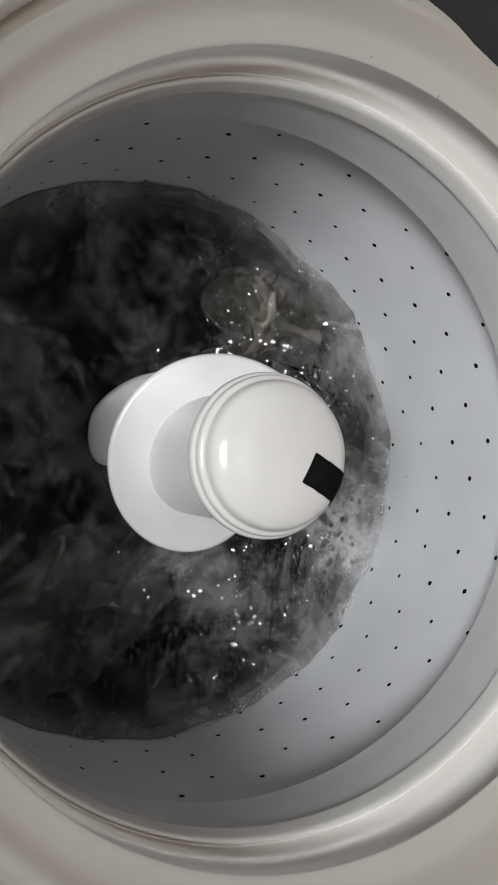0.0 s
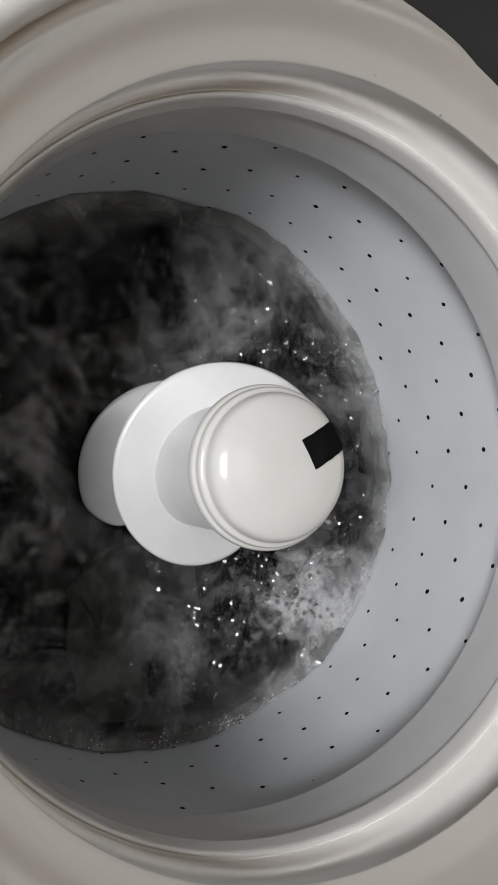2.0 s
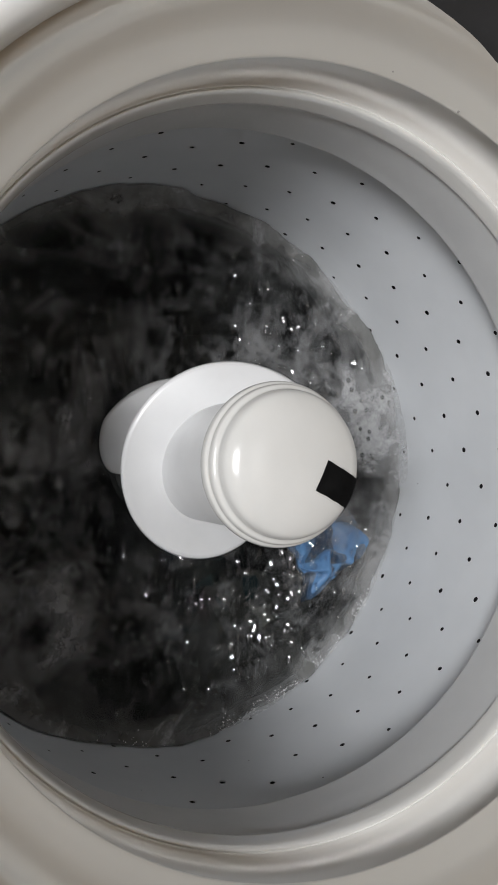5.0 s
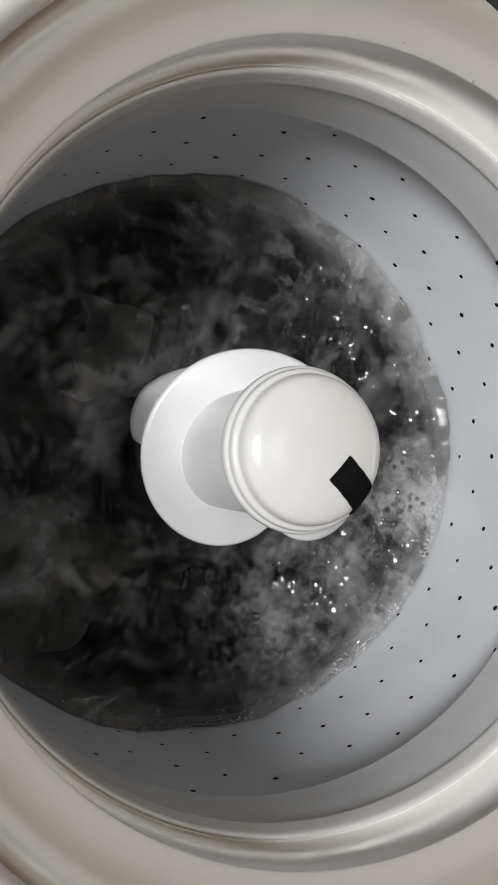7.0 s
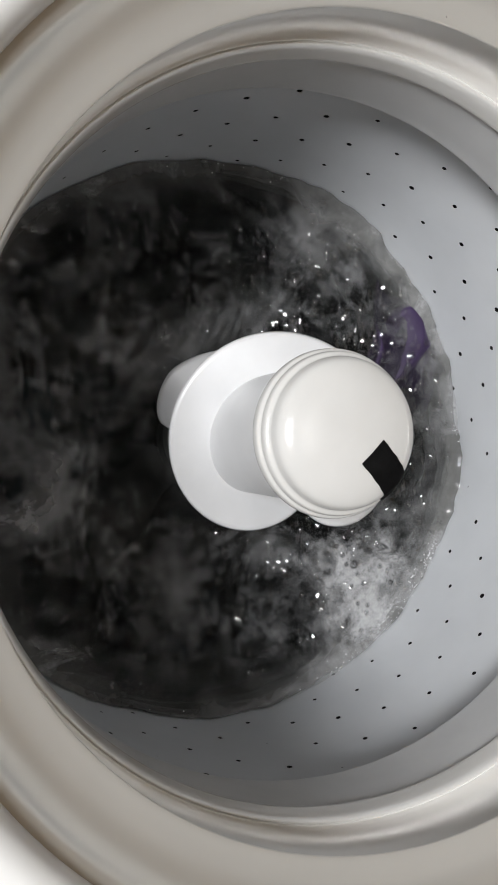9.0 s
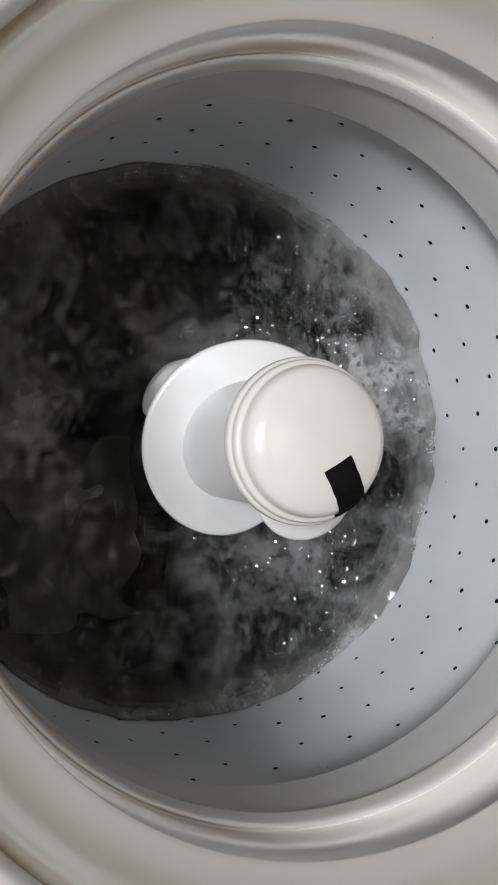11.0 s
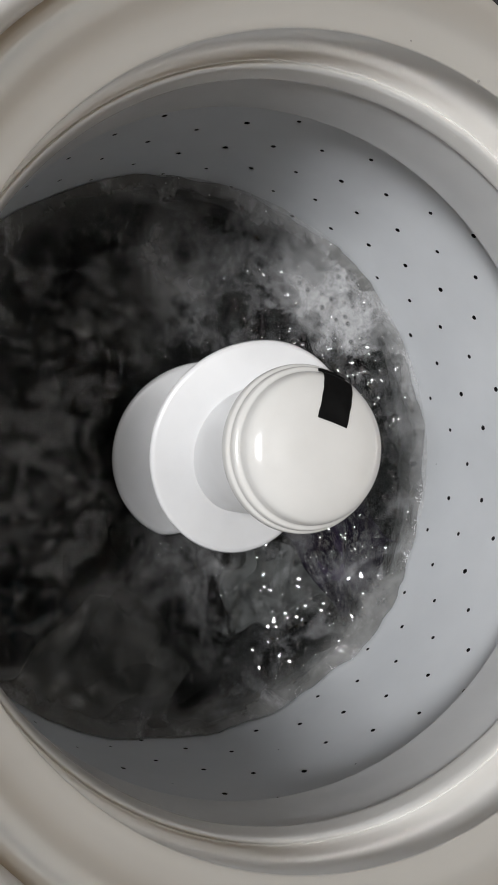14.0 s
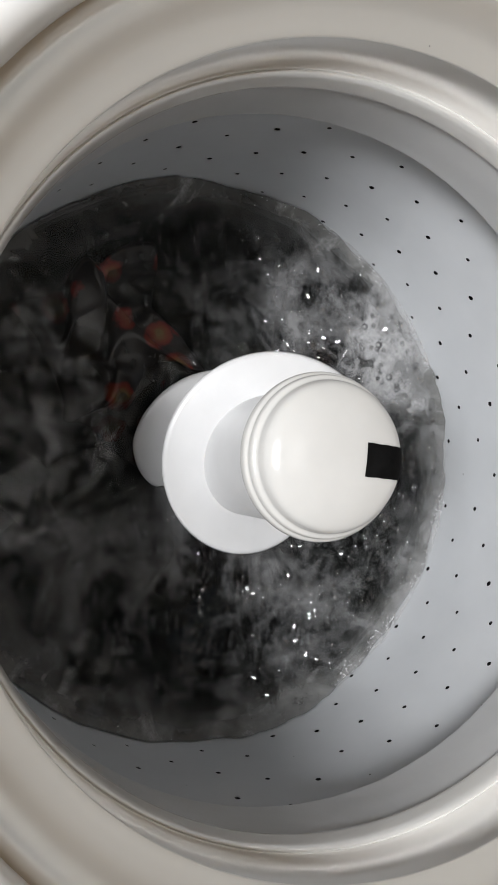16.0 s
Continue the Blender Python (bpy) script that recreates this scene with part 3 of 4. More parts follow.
def froth(mat, seed, size):
    """A raft of soap froth: a low lumpy mound on the water."""
    bm = bmesh.new()
    n, rows = 40, []
    for i in range(n + 1):
        row = []
        for j in range(n + 1):
            u, v = i / n * 2 - 1, j / n * 2 - 1
            d = min(1.0, math.hypot(u, v))
            x, y = u * size, v * size
            z = 0.0035 * (1 - d * d) + 0.0028 * (1 - d) * noise.noise((x * 60 + seed, y * 60, seed)) + 0.001 * noise.noise((x * 200, y * 200, seed))
            row.append(bm.verts.new((x, y, max(z, 0.0006))))
        rows.append(row)
    for p, q in zip(rows, rows[1:]):
        for j in range(n):
            if min(math.hypot(v.co.x, v.co.y) for v in (p[j], q[j], q[j + 1], p[j + 1])) < size * 0.98:
                bm.faces.new((p[j], q[j], q[j + 1], p[j + 1]))
    return tagged(part("soap_froth", bm, mat), "ragged white soap froth drifting on the water", "froth", kind="stuff")

def lap_froth(mat):
    """The thin lap of froth that the water leaves along the basket wall."""
    bm = bmesh.new()
    rows = []
    for i in range(15):
        row = []
        for j in range(161):
            a, edge = radians(-80 + j), WALL_R + WALL_K * WATER - 0.0018
            r = edge - 0.062 * (1 - ((j - 80) / 80) ** 2) ** 2 * (1 - i / 14)
            x, y = r * math.cos(a), r * math.sin(a)
            row.append(bm.verts.new((x, y, 0.0012 + 0.002 * noise.noise((x * 70, y * 70, 4.0)) + 0.004 * (i / 14) ** 6)))
        rows.append(row)
    for p, q in zip(rows, rows[1:]):
        for j in range(160):
            bm.faces.new((p[j], q[j], q[j + 1], p[j + 1]))
    return tagged(part("lap_froth", bm, mat), "thin grey lap of froth along the basket wall", "froth", kind="stuff")

def bubbles(seed, count, centre, spread, size, ripples):
    """One raft of soap bubbles, small domes of many sizes, with short steep wavelets among them."""
    rnd = random.Random(seed)
    unit = bmesh.new()
    bmesh.ops.create_icosphere(unit, subdivisions=2, radius=1.0)
    vs = [v.co.copy() for v in unit.verts]
    fs = [[v.index for v in f.verts] for f in unit.faces if sum(v.co.z for v in f.verts) > -0.3]
    unit.free()
    verts, faces = [], []
    for k in range(count + ripples):
        a, d = rnd.uniform(0, PI2), spread * abs(rnd.gauss(0, 0.6))
        x, y = centre[0] + d * math.cos(a), centre[1] + d * 0.8 * math.sin(a)
        if not 0.095 < math.hypot(x, y) < 0.262:
            continue
        base = len(verts)
        if k < count:
            s = size * rnd.uniform(0.4, 1.0) ** 1.5
            verts += [(x + s * c.x, y + s * c.y, s * (c.z * 0.85 + 0.1)) for c in vs]
        else:
            ln, wd = rnd.uniform(0.0022, 0.0070), rnd.uniform(0.0016, 0.0036)
            hi, bend, b = wd * rnd.uniform(0.55, 1.05), rnd.uniform(-0.5, 0.5), rnd.gauss(0, 0.7) + (math.pi if rnd.random() < 0.3 else 0)
            ca, sa = math.cos(b), math.sin(b)
            for m in range(7):
                v = m / 3 - 1
                thin = math.sqrt(max(0.0, 1 - v * v)) * (1 + 0.25 * math.sin(5 * v + k))
                for n, (w, h) in enumerate(((-1, -0.2), (-0.2, 0.88), (0.15, 1.0), (1, -0.2))):
                    px, py = (w * wd * thin + bend * ln * v * v), v * ln
                    verts.append((x + px * ca - py * sa, y + px * sa + py * ca, h * hi * thin - 0.0003))
            faces += [[base + m * 4 + n, base + m * 4 + n + 1, base + m * 4 + n + 5, base + m * 4 + n + 4] for m in range(6) for n in range(3)]
            continue
        faces += [[base + n for n in f] for f in fs]
    me = bpy.data.meshes.new("soap_bubbles")
    me.from_pydata(verts, [], faces)
    me.materials.append(BUBBLE)
    for f in me.polygons:
        f.use_smooth = True
    return tagged(new("soap_bubbles", me), "small clear soap bubbles and wavelets on the dark water", "bubbles", kind="stuff")

def ripples(seed, count, centre, spread):
    """Short choppy wavelets: each a bent little crest with a flat front slope and a steep back."""
    rnd = random.Random(seed)
    verts, faces = [], []
    while count:
        x, y = rnd.gauss(centre[0], spread), rnd.gauss(centre[1], spread * 1.3)
        if not 0.088 < math.hypot(x, y) < 0.258 or noise.noise((x * 22, y * 22, seed)) < rnd.uniform(-0.5, 0.45):
            continue
        count -= 1
        base, ln, wd = len(verts), rnd.uniform(0.0014, 0.0052), rnd.uniform(0.0016, 0.0040)
        tilt, head, bend = radians(rnd.gauss(30, 5)), rnd.gauss(math.pi, 0.26), rnd.gauss(0, 0.5)
        high = wd * math.tan(tilt)
        for m in range(6):
            v = m / 2.5 - 1
            end = 1 - 0.55 * v * v + 0.10 * rnd.uniform(-1, 1)
            b = head + bend * v * 0.35
            px, py = x + v * ln * -math.sin(head), y + v * ln * math.cos(head)
            for out, up in ((wd * end, 0.0), (0.12 * wd * rnd.uniform(-1, 1), high * end), (-0.5 * wd * end, -0.0006)):
                verts.append((px + out * math.cos(b), py + out * math.sin(b), up - 0.0004))
        faces += [[base + m * 3 + n, base + m * 3 + n + 3, base + m * 3 + n + 4, base + m * 3 + n + 1] for m in range(5) for n in range(2)]
    me = bpy.data.meshes.new("ripples")
    me.from_pydata(verts, [], faces)
    me.materials.append(BUBBLE)
    return tagged(new("ripples", me), "short choppy wavelets that sparkle on the dark water", "ripples", kind="stuff")

def edge_suds():
    """Loose clumps of white suds that the water leaves along the basket wall."""
    rnd = random.Random(77)
    unit = bmesh.new()
    bmesh.ops.create_icosphere(unit, subdivisions=1, radius=1.0)
    vs = [v.co.copy() for v in unit.verts]
    fs = [[v.index for v in f.verts] for f in unit.faces]
    unit.free()
    verts, faces = [], []
    edge = WALL_R + WALL_K * WATER
    for k in range(1900):
        a = radians(rnd.gauss(-5, 38))
        dense = noise.noise((math.cos(a) * 4.5, math.sin(a) * 4.5, 9.0)) + 0.5 * noise.noise((math.cos(a) * 14, math.sin(a) * 14, 3.0))
        if dense < rnd.uniform(-0.25, 0.6):
            continue
        s = rnd.uniform(0.00022, 0.0008)
        inwards = abs(rnd.gauss(0, 0.0045)) * (0.5 + max(dense, 0) * 1.6)
        r, z = edge - s - 0.0008 - inwards, (0.004 + 0.012 * dense) * math.exp(-inwards / 0.004) * rnd.uniform(0.4, 1.0)
        base = len(verts)
        verts += [(r * math.cos(a) + s * c.x, r * math.sin(a) + s * c.y, z + s * c.z) for c in vs]
        faces += [[base + n for n in f] for f in fs]
    me = bpy.data.meshes.new("edge_suds")
    me.from_pydata(verts, [], faces)
    me.materials.append(FOAM)
    for f in me.polygons:
        f.use_smooth = True
    return tagged(new("edge_suds", me), "white suds clinging where water meets the basket", "suds", kind="stuff")

room()
machine, basket, agitator = washing_machine()
wash = water()

def lint(x, y, z, s, seed):
    bm = bmesh.new()
    bmesh.ops.create_icosphere(bm, subdivisions=2, radius=s)
    for v in bm.verts:
        v.co *= 1 + 0.6 * noise.noise(v.co * 900 + Vector((seed, 0, 0)))
        v.co.z *= 0.6
    ob = tagged(part("lint_speck", bm, LINT), "tiny grey lint speck stuck on the deck edge", "lint")
    ob.location = (x, y, z)

MARK = 1.2524
lint(DECK_R * math.cos(MARK) * 1.002, DECK_R * math.sin(MARK) * 1.002, DECK_Z + 0.0003, 0.0009, 1)
lint(DECK_R * math.cos(1.47) * 1.015, DECK_R * math.sin(1.47) * 1.015, DECK_Z + 0.0010, 0.0005, 2)

TAN = cloth("wet_tan_cotton", (0.20, 0.175, 0.145), (0.36, 0.325, 0.28))
BLUE = cloth("wet_blue_cotton", (0.05, 0.13, 0.28), (0.11, 0.24, 0.43))
PURPLE = cloth("wet_purple_cotton", (0.018, 0.009, 0.034), (0.050, 0.026, 0.090))
RED = printed_cloth("wet_black_print")
GREY = cloth("wet_grey_jersey", (0.20, 0.20, 0.195), (0.36, 0.36, 0.35))
PALE = cloth("wet_pale_grey_cotton", (0.34, 0.34, 0.35), (0.48, 0.48, 0.49))
BLACK = cloth("wet_black_cotton", (0.012, 0.012, 0.012), (0.035, 0.033, 0.033))
TEAL = cloth("wet_teal_cotton", (0.02, 0.07, 0.10), (0.05, 0.14, 0.17))

# ---------------------------------------------------------------- laundry
laundry = {
    "tan_shirt": garment("shirt", TAN, "wet tan cotton shirt crumpled in dark water", (0.14, 0.10), 3, 0.6),
    "blue_cloth": garment("washcloth", BLUE, "wet bright blue washcloth folded in dark water", (0.084, 0.062), 5, 0.5),
    "purple_shirt": garment("shirt", PURPLE, "wet dark purple shirt swirling in the wash", (0.16, 0.095), 8, 0.55),
    "printed_shirt": garment("printed_shirt", RED, "wet black shirt with red and ochre printed flowers", (0.17, 0.12), 11, 0.7),
    "pale_towel": garment("towel", PALE, "wet pale grey towel under clouded water", (0.12, 0.085), 14, 0.55),
    "grey_jersey": garment("jersey", GREY, "wet grey jersey crumpled under clouded water", (0.16, 0.13), 17, 0.5),
    "teal_cloth": garment("pillowcase", TEAL, "wet dark teal pillowcase sunk in the water", (0.13, 0.10), 21, 0.9),
}
BLACKS = []
for i in range(9):
    a = PI2 * i / 9 + 0.3
    g = garment("trousers", BLACK, "wet black trousers sunk in the wash water", (0.19, 0.15), 31 + i, 0.8)
    BLACKS.append((g, a, 0.115 + 0.05 * (i % 3), -0.066 - 0.003 * (i % 4)))

RAFTS = [
    (bubbles(1, 34, (0.18, -0.07), 0.09, 0.0046, 20), 0.35),
    (bubbles(2, 22, (0.13, 0.13), 0.095, 0.0040, 20), 0.42),
    (bubbles(3, 26, (0.05, -0.16), 0.10, 0.0044, 20), 0.30),
    (bubbles(4, 8, (-0.10, 0.08), 0.12, 0.0034, 16), 0.38),
    (bubbles(5, 10, (-0.08, -0.13), 0.12, 0.0034, 20), 0.33),
    (bubbles(6, 16, (0.20, 0.06), 0.07, 0.0032, 16), 0.25),
]
FRINGE = edge_suds()
CHOP = [ripples(11, 300, (0.12, 0.11), 0.055), ripples(12, 300, (0.17, -0.02), 0.06), ripples(13, 260, (0.08, -0.14), 0.06), ripples(14, 160, (-0.06, 0.10), 0.08), ripples(15, 160, (-0.09, -0.12), 0.07)]

FROTHS = {
    "froth_thick": froth(foam_material("thick_froth", 0.0, 0.20, 0.44, most=0.66), 2, 0.115),
    "froth_thin": froth(foam_material("thin_froth", 2.0, 0.28, 0.72, most=0.42), 5, 0.125),
    "froth_wisp": froth(foam_material("wispy_froth", 5.0, 0.26, 0.70, most=0.42), 9, 0.105),
}

LAP = lap_froth(foam_material("lap_froth_film", 8.0, 0.26, 0.70, 7.0, 0.2665, 0.46))

# ---------------------------------------------------------------- what moves
# the agitator's turn, degrees clockwise from +x, every tenth of a second in three stretches
TURN_A = [28, 112, 193, 245, 262, 274, 288, 278, 200, 120, 83, 60, 57, 58, 70, 137, 227, 278, 317, 333, 331, 321, 242, 158, 111, 91, 76, 66, 82, 175, 269, 323, 354, 368, 378, 390, 370, 308, 233, 183, 161, 147, 152]
TURN_B = [468, 418, 339, 293, 278, 280, 322, 404, 475, 512, 532, 545, 543, 477, 405, 340, 318, 301, 314, 368, 464, 530, 559, 587, 595, 562, 482, 405, 364, 338, 315, 307, 312, 352, 440, 526, 579, 592, 616, 623]
TURN_C = [422, 503, 584, 645, 674, 690, 700, 704, 672, 593, 533, 510, 480, 473, 461, 490, 560, 648, 697, 722, 730, 746, 735, 668, 587, 537, 513, 503, 488, 541, 628, 702, 745, 762, 775, 784, 775, 726]

def turn_rows():
    rows = [(k / 10, a) for k, a in enumerate(TURN_A)]
    def swing(t0, a0, t1, a1, rows):
        n = max(2, round((t1 - t0) / 0.1))
        for k in range(1, n + 1):
            rows.append((t0 + (t1 - t0) * k / n, a0 + (a1 - a0) * (0.5 - 0.5 * math.cos(math.pi * k / n))))
    swing(4.2, 152, 4.85, 412, rows)
    swing(4.85, 412, 5.5, 205, rows)
    swing(5.5, 205, 6.1, 490, rows)
    rows.append((6.2, 488))
    rows += [(6.3 + k / 10, a) for k, a in enumerate(TURN_B)]
    swing(10.2, 623, 10.85, 380, rows)
    swing(10.85, 380, 11.5, 652, rows)
    swing(11.5, 652, 12.15, 408, rows)
    rows.append((12.2, 408))
    rows += [(12.3 + k / 10, a) for k, a in enumerate(TURN_C)]
    full = []
    for (t0, a0), (t1, a1) in zip(rows, rows[1:]):
        full += [(t0, a0)] + ([((t0 + t1) / 2, (a0 + a1) / 2)] if abs(a1 - a0) > 70 else [])
    return full + [rows[-1]]

# the basket rocks with the load
ROCK = [(0.0, 3.3), (0.5, 6.4), (1.0, -1.0), (1.5, -1.8), (2.0, 4.6), (2.5, 7.9), (3.0, 3.3), (3.5, 6.7), (4.0, 8.4), (4.7, 3.0), (5.4, 7.0), (6.0, 2.0),
        (6.5, 4.1), (7.0, -1.2), (7.5, 3.9), (8.0, -1.5), (8.5, 5.1), (9.0, -3.3), (9.5, 7.0), (10.0, 4.3), (10.7, -1.0), (11.3, 5.0), (11.9, 1.0),
        (12.5, 1.2), (13.0, 4.4), (13.5, 3.0), (14.0, 5.5), (14.5, 2.8), (15.0, 7.4), (15.5, 5.3), (16.0, 4.0)]

# each garment's way: seconds, x, y, millimetres over the water
WAYS = {
    "tan_shirt": [(0.0, 0.134, 0.149, -6), (0.5, -0.031, 0.145, -9), (1.0, 0.131, 0.162, -7), (1.5, 0.037, 0.152, -9), (1.8, 0.007, 0.128, -14), (2.3, 0.016, 0.114, -50), (9.0, -0.077, 0.112, -55), (16.0, -0.042, 0.135, -60)],
    "blue_cloth": [(0.0, 0.058, 0.177, -45), (0.3, 0.140, 0.144, -1), (0.5, 0.203, 0.044, -30), (0.8, 0.192, -0.108, -3), (0.9, 0.146, -0.158, 0), (1.4, 0.085, -0.183, -40), (1.9, 0.206, -0.040, -25), (2.1, 0.211, -0.075, -2), (2.2, 0.172, -0.112, 0), (2.3, 0.143, -0.152, -3), (2.6, 0.222, -0.039, -30), (2.8, 0.225, -0.008, -2), (2.9, 0.221, 0.034, 2), (3.0, 0.208, 0.085, 4), (3.1, 0.199, 0.103, -2), (3.6, 0.042, -0.140, -22), (3.9, 0.174, -0.095, -4), (4.0, 0.174, -0.099, 0), (4.2, 0.183, -0.090, -3), (6.3, 0.134, -0.112, -10), (6.5, 0.110, -0.146, -9), (6.7, 0.075, -0.212, -35), (9.0, 0.007, -0.206, -60), (16.0, 0.016, -0.186, -62)],
    "purple_shirt": [(0.0, -0.062, -0.065, -60), (6.8, 0.092, -0.139, -55), (7.5, 0.192, -0.117, -30), (8.0, 0.192, -0.117, -3), (8.5, 0.225, 0.010, -35), (8.9, 0.189, 0.100, -6), (9.0, 0.212, 0.077, -6), (9.1, 0.224, 0.017, -5), (9.3, 0.202, 0.068, -5), (9.5, 0.210, 0.077, -5), (9.8, 0.117, 0.129, -10), (10.0, 0.150, 0.126, -9), (10.6, 0.027, 0.155, -50), (12.6, 0.183, -0.110, -50), (13.1, 0.216, -0.064, -10), (13.3, 0.173, -0.144, -9), (13.5, 0.193, -0.114, -6), (13.7, 0.202, -0.048, -8), (14.0, 0.167, -0.079, -11), (14.2, 0.194, -0.114, -6), (14.5, 0.181, -0.127, -3), (14.7, 0.146, -0.159, -20), (15.0, 0.171, 0.077, -18), (15.5, 0.136, 0.127, -50), (16.0, 0.075, 0.177, -60)],
    "printed_shirt": [(0.0, -0.017, -0.102, -55), (1.8, 0.125, -0.098, -22), (2.4, -0.079, -0.044, -24), (3.0, -0.060, -0.067, -55), (9.3, -0.067, -0.180, -50), (9.7, -0.030, -0.198, -8), (9.8, 0.010, -0.202, -7), (9.9, -0.010, -0.136, -8), (10.3, -0.080, -0.069, -50), (12.3, -0.025, 0.173, -40), (12.7, -0.019, 0.161, -22), (12.9, 0.049, 0.121, -22), (13.0, 0.040, 0.122, -22), (13.3, 0.107, 0.147, -22), (14.0, -0.018, 0.165, -50), (15.2, -0.199, 0.026, -35), (15.5, -0.191, 0.008, -14), (15.9, -0.105, 0.105, -5), (16.0, -0.090, 0.095, -3)],
    "pale_towel": [(0.0, 0.223, -0.028, -12), (0.4, 0.085, -0.154, -7), (0.6, 0.130, -0.184, -8), (1.2, 0.122, -0.131, -16), (1.5, 0.219, -0.031, -12), (2.0, 0.193, -0.039, -8), (2.7, 0.143, 0.112, -16), (3.5, 0.152, 0.120, -18), (4.2, 0.175, 0.112, -12), (6.5, 0.013, -0.145, -13), (7.0, -0.052, 0.098, -13), (7.5, 0.055, -0.185, -7), (8.0, -0.020, -0.117, -10), (8.5, 0.039, -0.171, -10), (9.1, -0.030, 0.112, -16), (9.5, 0.121, -0.134, -13), (10.0, -0.032, 0.128, -12), (12.6, 0.159, -0.158, -16), (13.0, 0.148, -0.126, -8), (13.5, -0.027, -0.174, -14), (14.0, 0.102, -0.134, -14), (14.5, 0.055, 0.127, -18), (15.1, 0.036, -0.131, -18), (15.5, 0.025, 0.126, -11), (16.0, 0.138, -0.144, -16)],
    "grey_jersey": [(0.0, -0.086, -0.150, -10), (0.5, -0.086, -0.107, -14), (1.0, 0.103, -0.138, -8), (1.5, -0.100, 0.068, -9), (2.0, -0.012, -0.157, -14), (2.5, -0.079, 0.082, -15), (3.0, 0.018, 0.124, -12), (3.5, 0.025, -0.157, -13), (4.0, 0.106, -0.190, -16), (6.5, -0.021, -0.196, -10), (7.0, -0.136, -0.116, -13), (7.5, -0.172, -0.146, -14), (8.0, -0.193, 0.030, -10), (8.5, -0.073, 0.065, -12), (9.0, -0.060, -0.088, -16), (9.5, -0.014, 0.162, -20), (10.0, -0.131, 0.074, -11), (12.5, -0.088, -0.162, -11), (13.0, -0.106, 0.126, -12), (13.5, -0.064, -0.187, -9), (14.0, -0.077, -0.211, -13), (14.5, -0.049, -0.155, -8), (15.0, -0.022, 0.103, -16), (15.5, -0.106, -0.033, -13), (16.0, -0.094, -0.073, -15)],
    "teal_cloth": [(0.0, 0.112, 0.195, -50), (2.0, 0.224, -0.020, -20), (2.1, 0.202, -0.095, -7), (2.3, 0.146, -0.106, -8), (2.6, 0.098, -0.158, -40), (3.5, 0.084, -0.121, -17), (3.9, 0.134, -0.111, -18), (4.2, 0.105, -0.133, -28), (6.4, 0.045, -0.164, -16), (6.6, 0.086, -0.208, -22), (7.2, 0.090, -0.001, -45), (7.8, 0.034, 0.176, -20), (8.0, 0.030, 0.144, -24), (8.3, 0.085, -0.170, -28), (9.0, -0.183, -0.004, -22), (9.4, -0.037, -0.164, -24), (9.6, -0.032, -0.176, -30), (10.2, -0.053, -0.155, -45), (12.3, -0.069, -0.159, -24), (12.6, -0.080, -0.142, -35), (14.0, -0.101, -0.177, -28), (15.5, -0.165, -0.144, -28), (16.0, -0.144, -0.097, -40)],
    "froth_thick": [(0.0, 0.213, -0.073, 0), (0.5, 0.207, -0.089, 0), (1.0, 0.199, -0.105, 0), (1.5, 0.221, -0.041, 0), (2.0, 0.179, -0.137, 0), (2.5, 0.126, -0.187, 0), (3.0, 0.166, 0.152, 0), (3.5, 0.163, 0.155, 0), (4.0, 0.201, 0.097, 0), (6.5, 0.225, 0.009, 0), (7.0, 0.221, -0.042, 0), (7.5, 0.222, -0.035, 0), (8.0, 0.103, -0.166, 0), (8.5, 0.214, -0.025, 0), (9.0, 0.159, -0.159, 0), (9.5, 0.174, -0.137, 0), (10.0, 0.213, -0.072, 0), (12.5, 0.141, 0.176, 0), (13.0, 0.132, 0.180, 0), (13.5, 0.152, 0.166, 0), (14.0, 0.163, 0.155, 0), (14.5, 0.162, 0.156, 0), (15.0, 0.129, 0.151, 0), (15.5, 0.169, 0.149, 0), (16.0, 0.191, 0.102, 0)],
    "froth_thin": [(0.0, 0.070, -0.135, 0), (0.5, 0.110, -0.168, 0), (1.0, -0.072, -0.072, 0), (1.5, 0.177, 0.138, 0), (2.0, 0.070, 0.192, 0), (2.5, -0.011, 0.166, 0), (3.0, 0.030, 0.114, 0), (3.5, 0.014, -0.183, 0), (4.0, 0.178, 0.120, 0), (6.5, -0.026, 0.096, 0), (7.0, 0.080, -0.170, 0), (7.5, -0.037, -0.172, 0), (8.0, 0.150, 0.163, 0), (8.5, 0.039, -0.171, 0), (9.0, -0.038, -0.148, 0), (9.5, 0.121, -0.145, 0), (10.0, 0.101, -0.101, 0), (12.5, 0.059, -0.166, 0), (13.0, -0.061, -0.209, 0), (13.5, -0.038, 0.095, 0), (14.0, -0.018, 0.154, 0), (14.5, -0.003, 0.123, 0), (15.0, -0.023, -0.165, 0), (15.5, 0.161, -0.158, 0), (16.0, 0.106, -0.142, 0)],
    "froth_wisp": [(0.0, 0.204, 0.095, 0), (1.5, 0.194, -0.113, 0), (3.5, 0.105, 0.163, 0), (4.0, 0.212, 0.076, 0), (7.0, 0.157, -0.118, 0), (7.5, 0.156, -0.097, 0), (9.0, 0.102, 0.198, 0), (12.5, 0.133, 0.182, 0), (14.5, 0.099, 0.175, 0), (15.5, 0.002, 0.108, 0), (16.0, 0.196, 0.110, 0)],
}

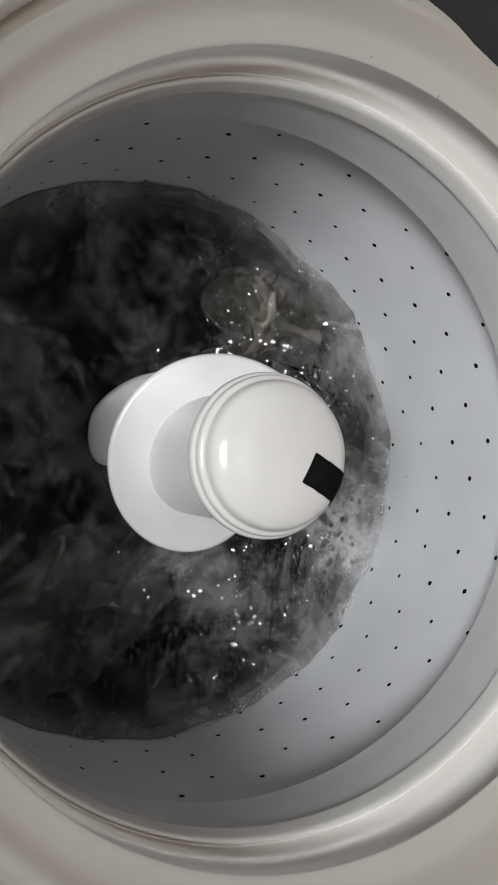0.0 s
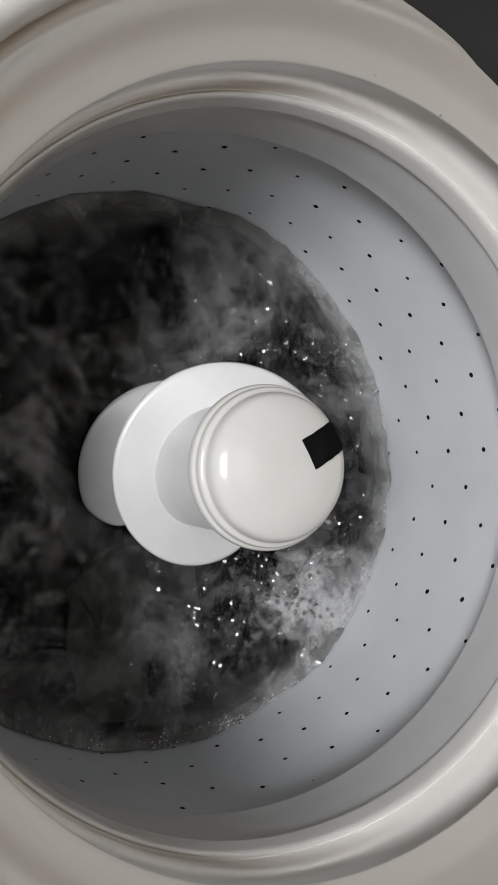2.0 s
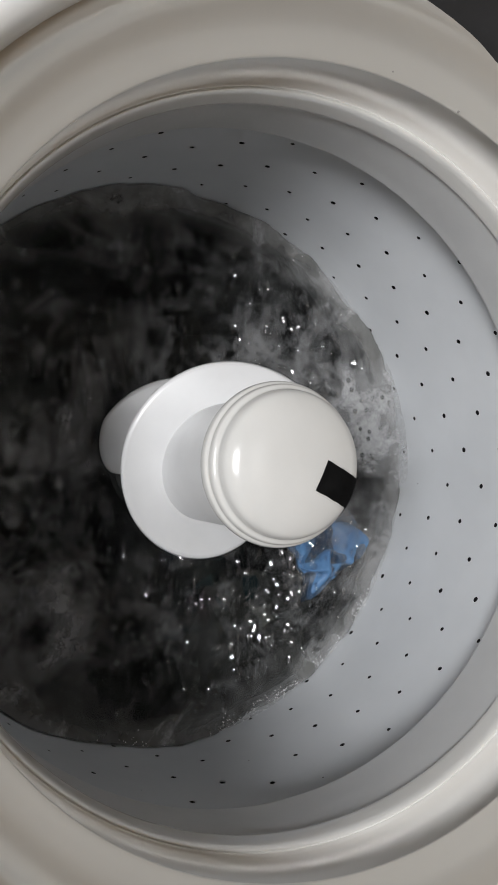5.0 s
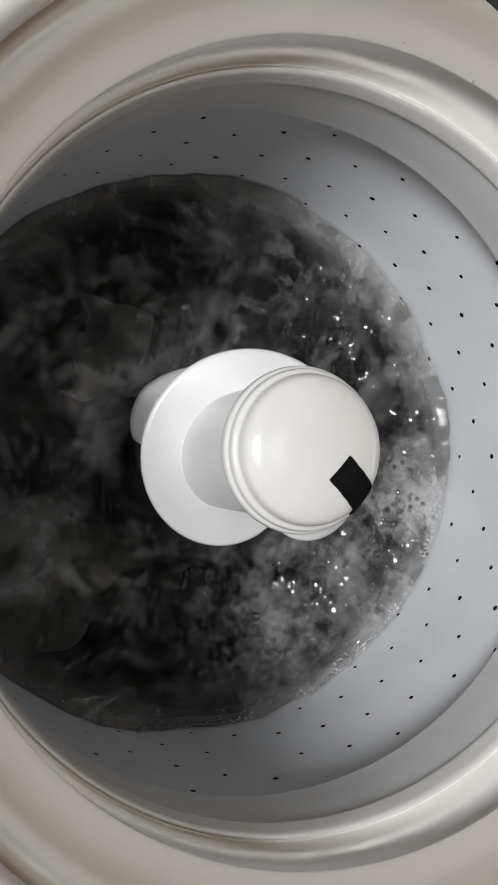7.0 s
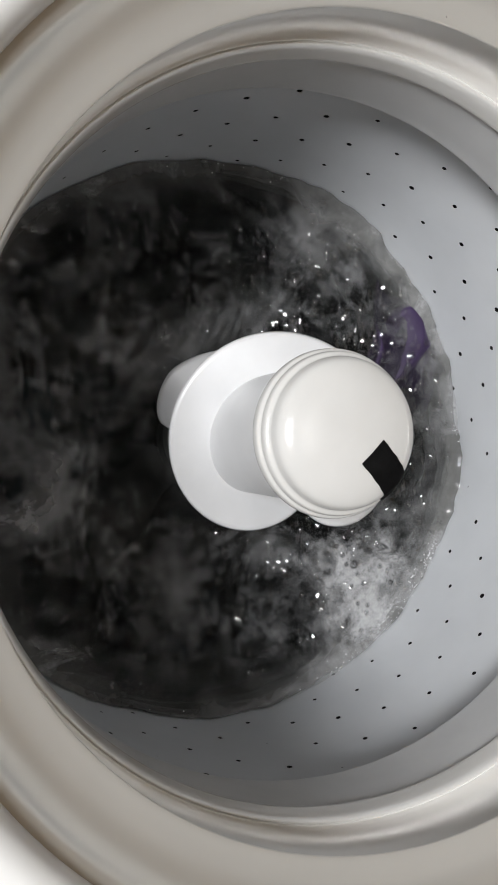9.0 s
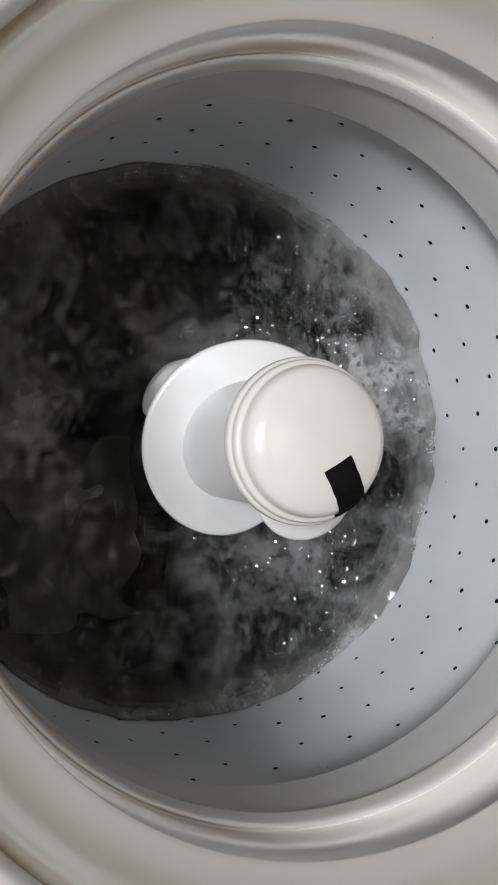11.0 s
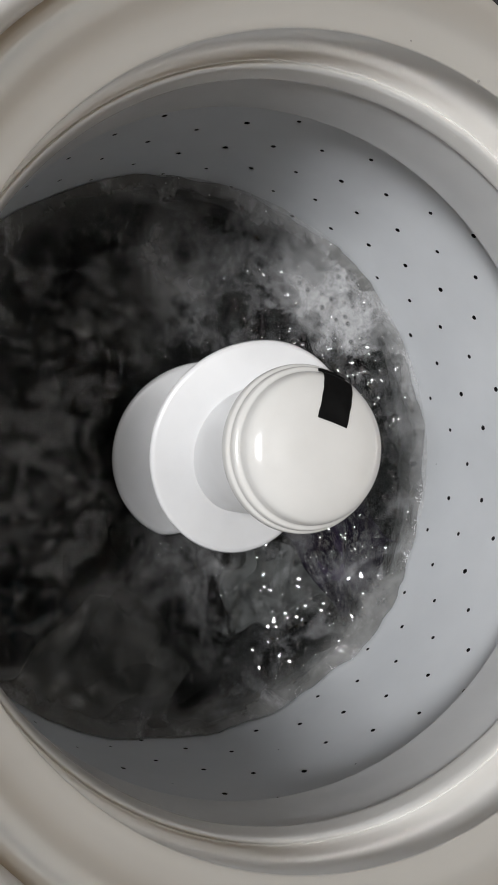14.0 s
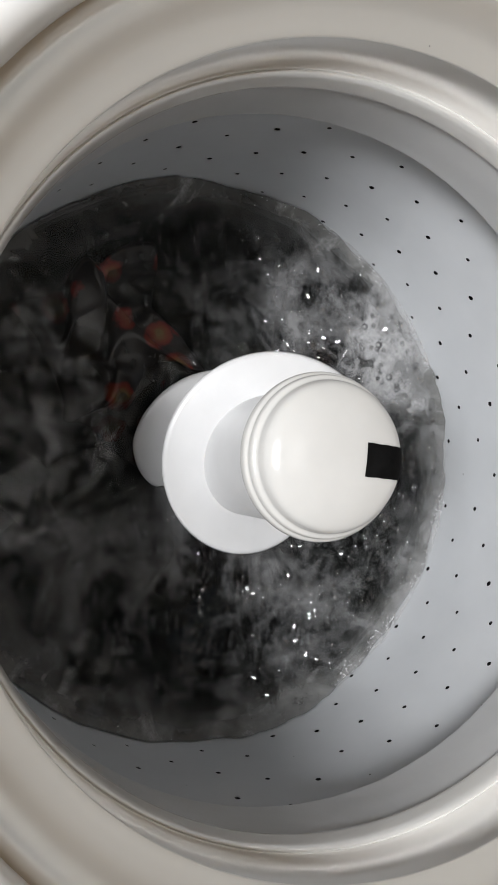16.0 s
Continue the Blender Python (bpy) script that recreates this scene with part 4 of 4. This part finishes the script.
# the load heaves the water against the wall: seconds, degrees that the level rises towards +x
HEAVE = [(0.0, -1.7), (0.5, 2.5), (1.0, 0.2), (1.5, -3.5), (2.0, 0.8), (2.5, -2.9), (3.0, -3.1), (3.5, 3.8), (4.0, -2.5), (4.6, 0.5), (5.2, -3.0), (5.8, 3.0), (6.5, 7), (7.0, 7), (7.5, 2.0), (8.0, -4.8), (8.5, 1.2), (9.0, 0.1), (9.5, 7), (10.0, 0.7), (10.7, 2.0), (11.3, -2.5), (11.9, 1.5), (12.5, -0.3), (13.0, 2.0), (13.5, 4.3), (14.0, 1.9), (14.5, 5.0), (15.0, 7), (15.5, -3.2), (16.0, -1.5)]

def heave(t):
    for (t0, a0), (t1, a1) in zip(HEAVE, HEAVE[1:]):
        if t <= t1:
            u = max(0.0, (t - t0) / (t1 - t0))
            return a0 + (a1 - a0) * u * u * (3 - 2 * u)
    return HEAVE[-1][1]

def level(t, x):
    return WATER + x * math.tan(radians(heave(t)))

def depth(mm):
    """How a garment rides: at the surface, just under it, or in the clouded layers below."""
    return (mm - 4 if mm > -12 else -18 if mm > -15 else -43 if mm > -30 else -70) / 1000

def motions():
    turns = turn_rows()
    walk(agitator, [(t, pose(0, 0, 0, 0, 0, -a)) for t, a in turns])
    walk(basket, [(t, pose(0, 0, 0, 0, 0, a)) for t, a in ROCK])
    slow = turns[::2] + ([turns[-1]] if len(turns) % 2 == 0 else [])
    walk(wash, [(t, pose(0, 0, WATER, 0.5 * math.sin(t * 4.7), -heave(t)) @ pose(0, 0, 0, 0, 0, -0.22 * (a - 33) - 9 * t)) for t, a in slow])
    walk(LAP, [(t, pose(0, 0, WATER + 0.003, 0.5 * math.sin(t * 4.7), -heave(t)) @ pose(0, 0, 0, 0, 0, 18 * math.sin(1.9 * t))) for t, a in slow])
    for k, (raft, share) in enumerate(RAFTS):
        walk(raft, [(t, pose(0, 0, WATER + 0.0062, 0, -heave(t)) @ pose(0, 0, 0, 0, 0, -share * (a - 33 - 44 * t) - 3 * t * (1 if k % 2 else -1))) for t, a in slow])
    for k, chop in enumerate(CHOP):
        walk(chop, [(t, pose(0, 0, WATER + 0.0050, 0, -heave(t)) @ pose(0, 0, 0, 0, 0, -0.07 * (a - 33 - 44 * t) + 5 * math.sin(3.1 * t + 2 * k))) for t, a in slow])
    walk(FRINGE, [(t, pose(0, 0, WATER + 0.004, 0.5 * math.sin(t * 4.7), -heave(t)) @ pose(0, 0, 0, 0, 0, -0.14 * (a - 33 - 44 * t) + 5 * math.sin(2.3 * t))) for t, a in slow])
    for k, (g, a0, r, dz) in enumerate(BLACKS):
        rows = []
        for t, a in slow:
            b = a0 - radians(0.2 * (a - 33)) + 0.06 * t
            rows.append((t, pose(r * math.cos(b), r * math.sin(b), WATER + dz + 0.006 * math.sin(2.2 * t + k), 6 * math.sin(t * 1.7 + k), 6 * math.cos(t * 1.3 + k), math.degrees(b) + 40 * k)))
        walk(g, rows)
    for k, (name, g) in enumerate(FROTHS.items()):
        walk(g, [(t, pose(x, y, level(t, x) + 0.003, 0, -heave(t)) @ pose(0, 0, 0, 0, 0, 40 * math.sin(1.1 * t + 2 * k))) for t, x, y, dz in WAYS[name]])
    for k, (name, g) in enumerate(laundry.items()):
        way = WAYS[name]
        walk(g, [(t, pose(x, y, level(t, x) + depth(dz) + (0.003 if name in ("pale_towel", "grey_jersey") or dz <= -12 else 0.008 if dz > -5 or name == "purple_shirt" else 0.006), 4 * math.sin(t * 2.1 + k), 4 * math.cos(t * 1.6 + k), 35 * math.sin(0.9 * t + k) + 50 * k)) for t, x, y, dz in way])

motions()
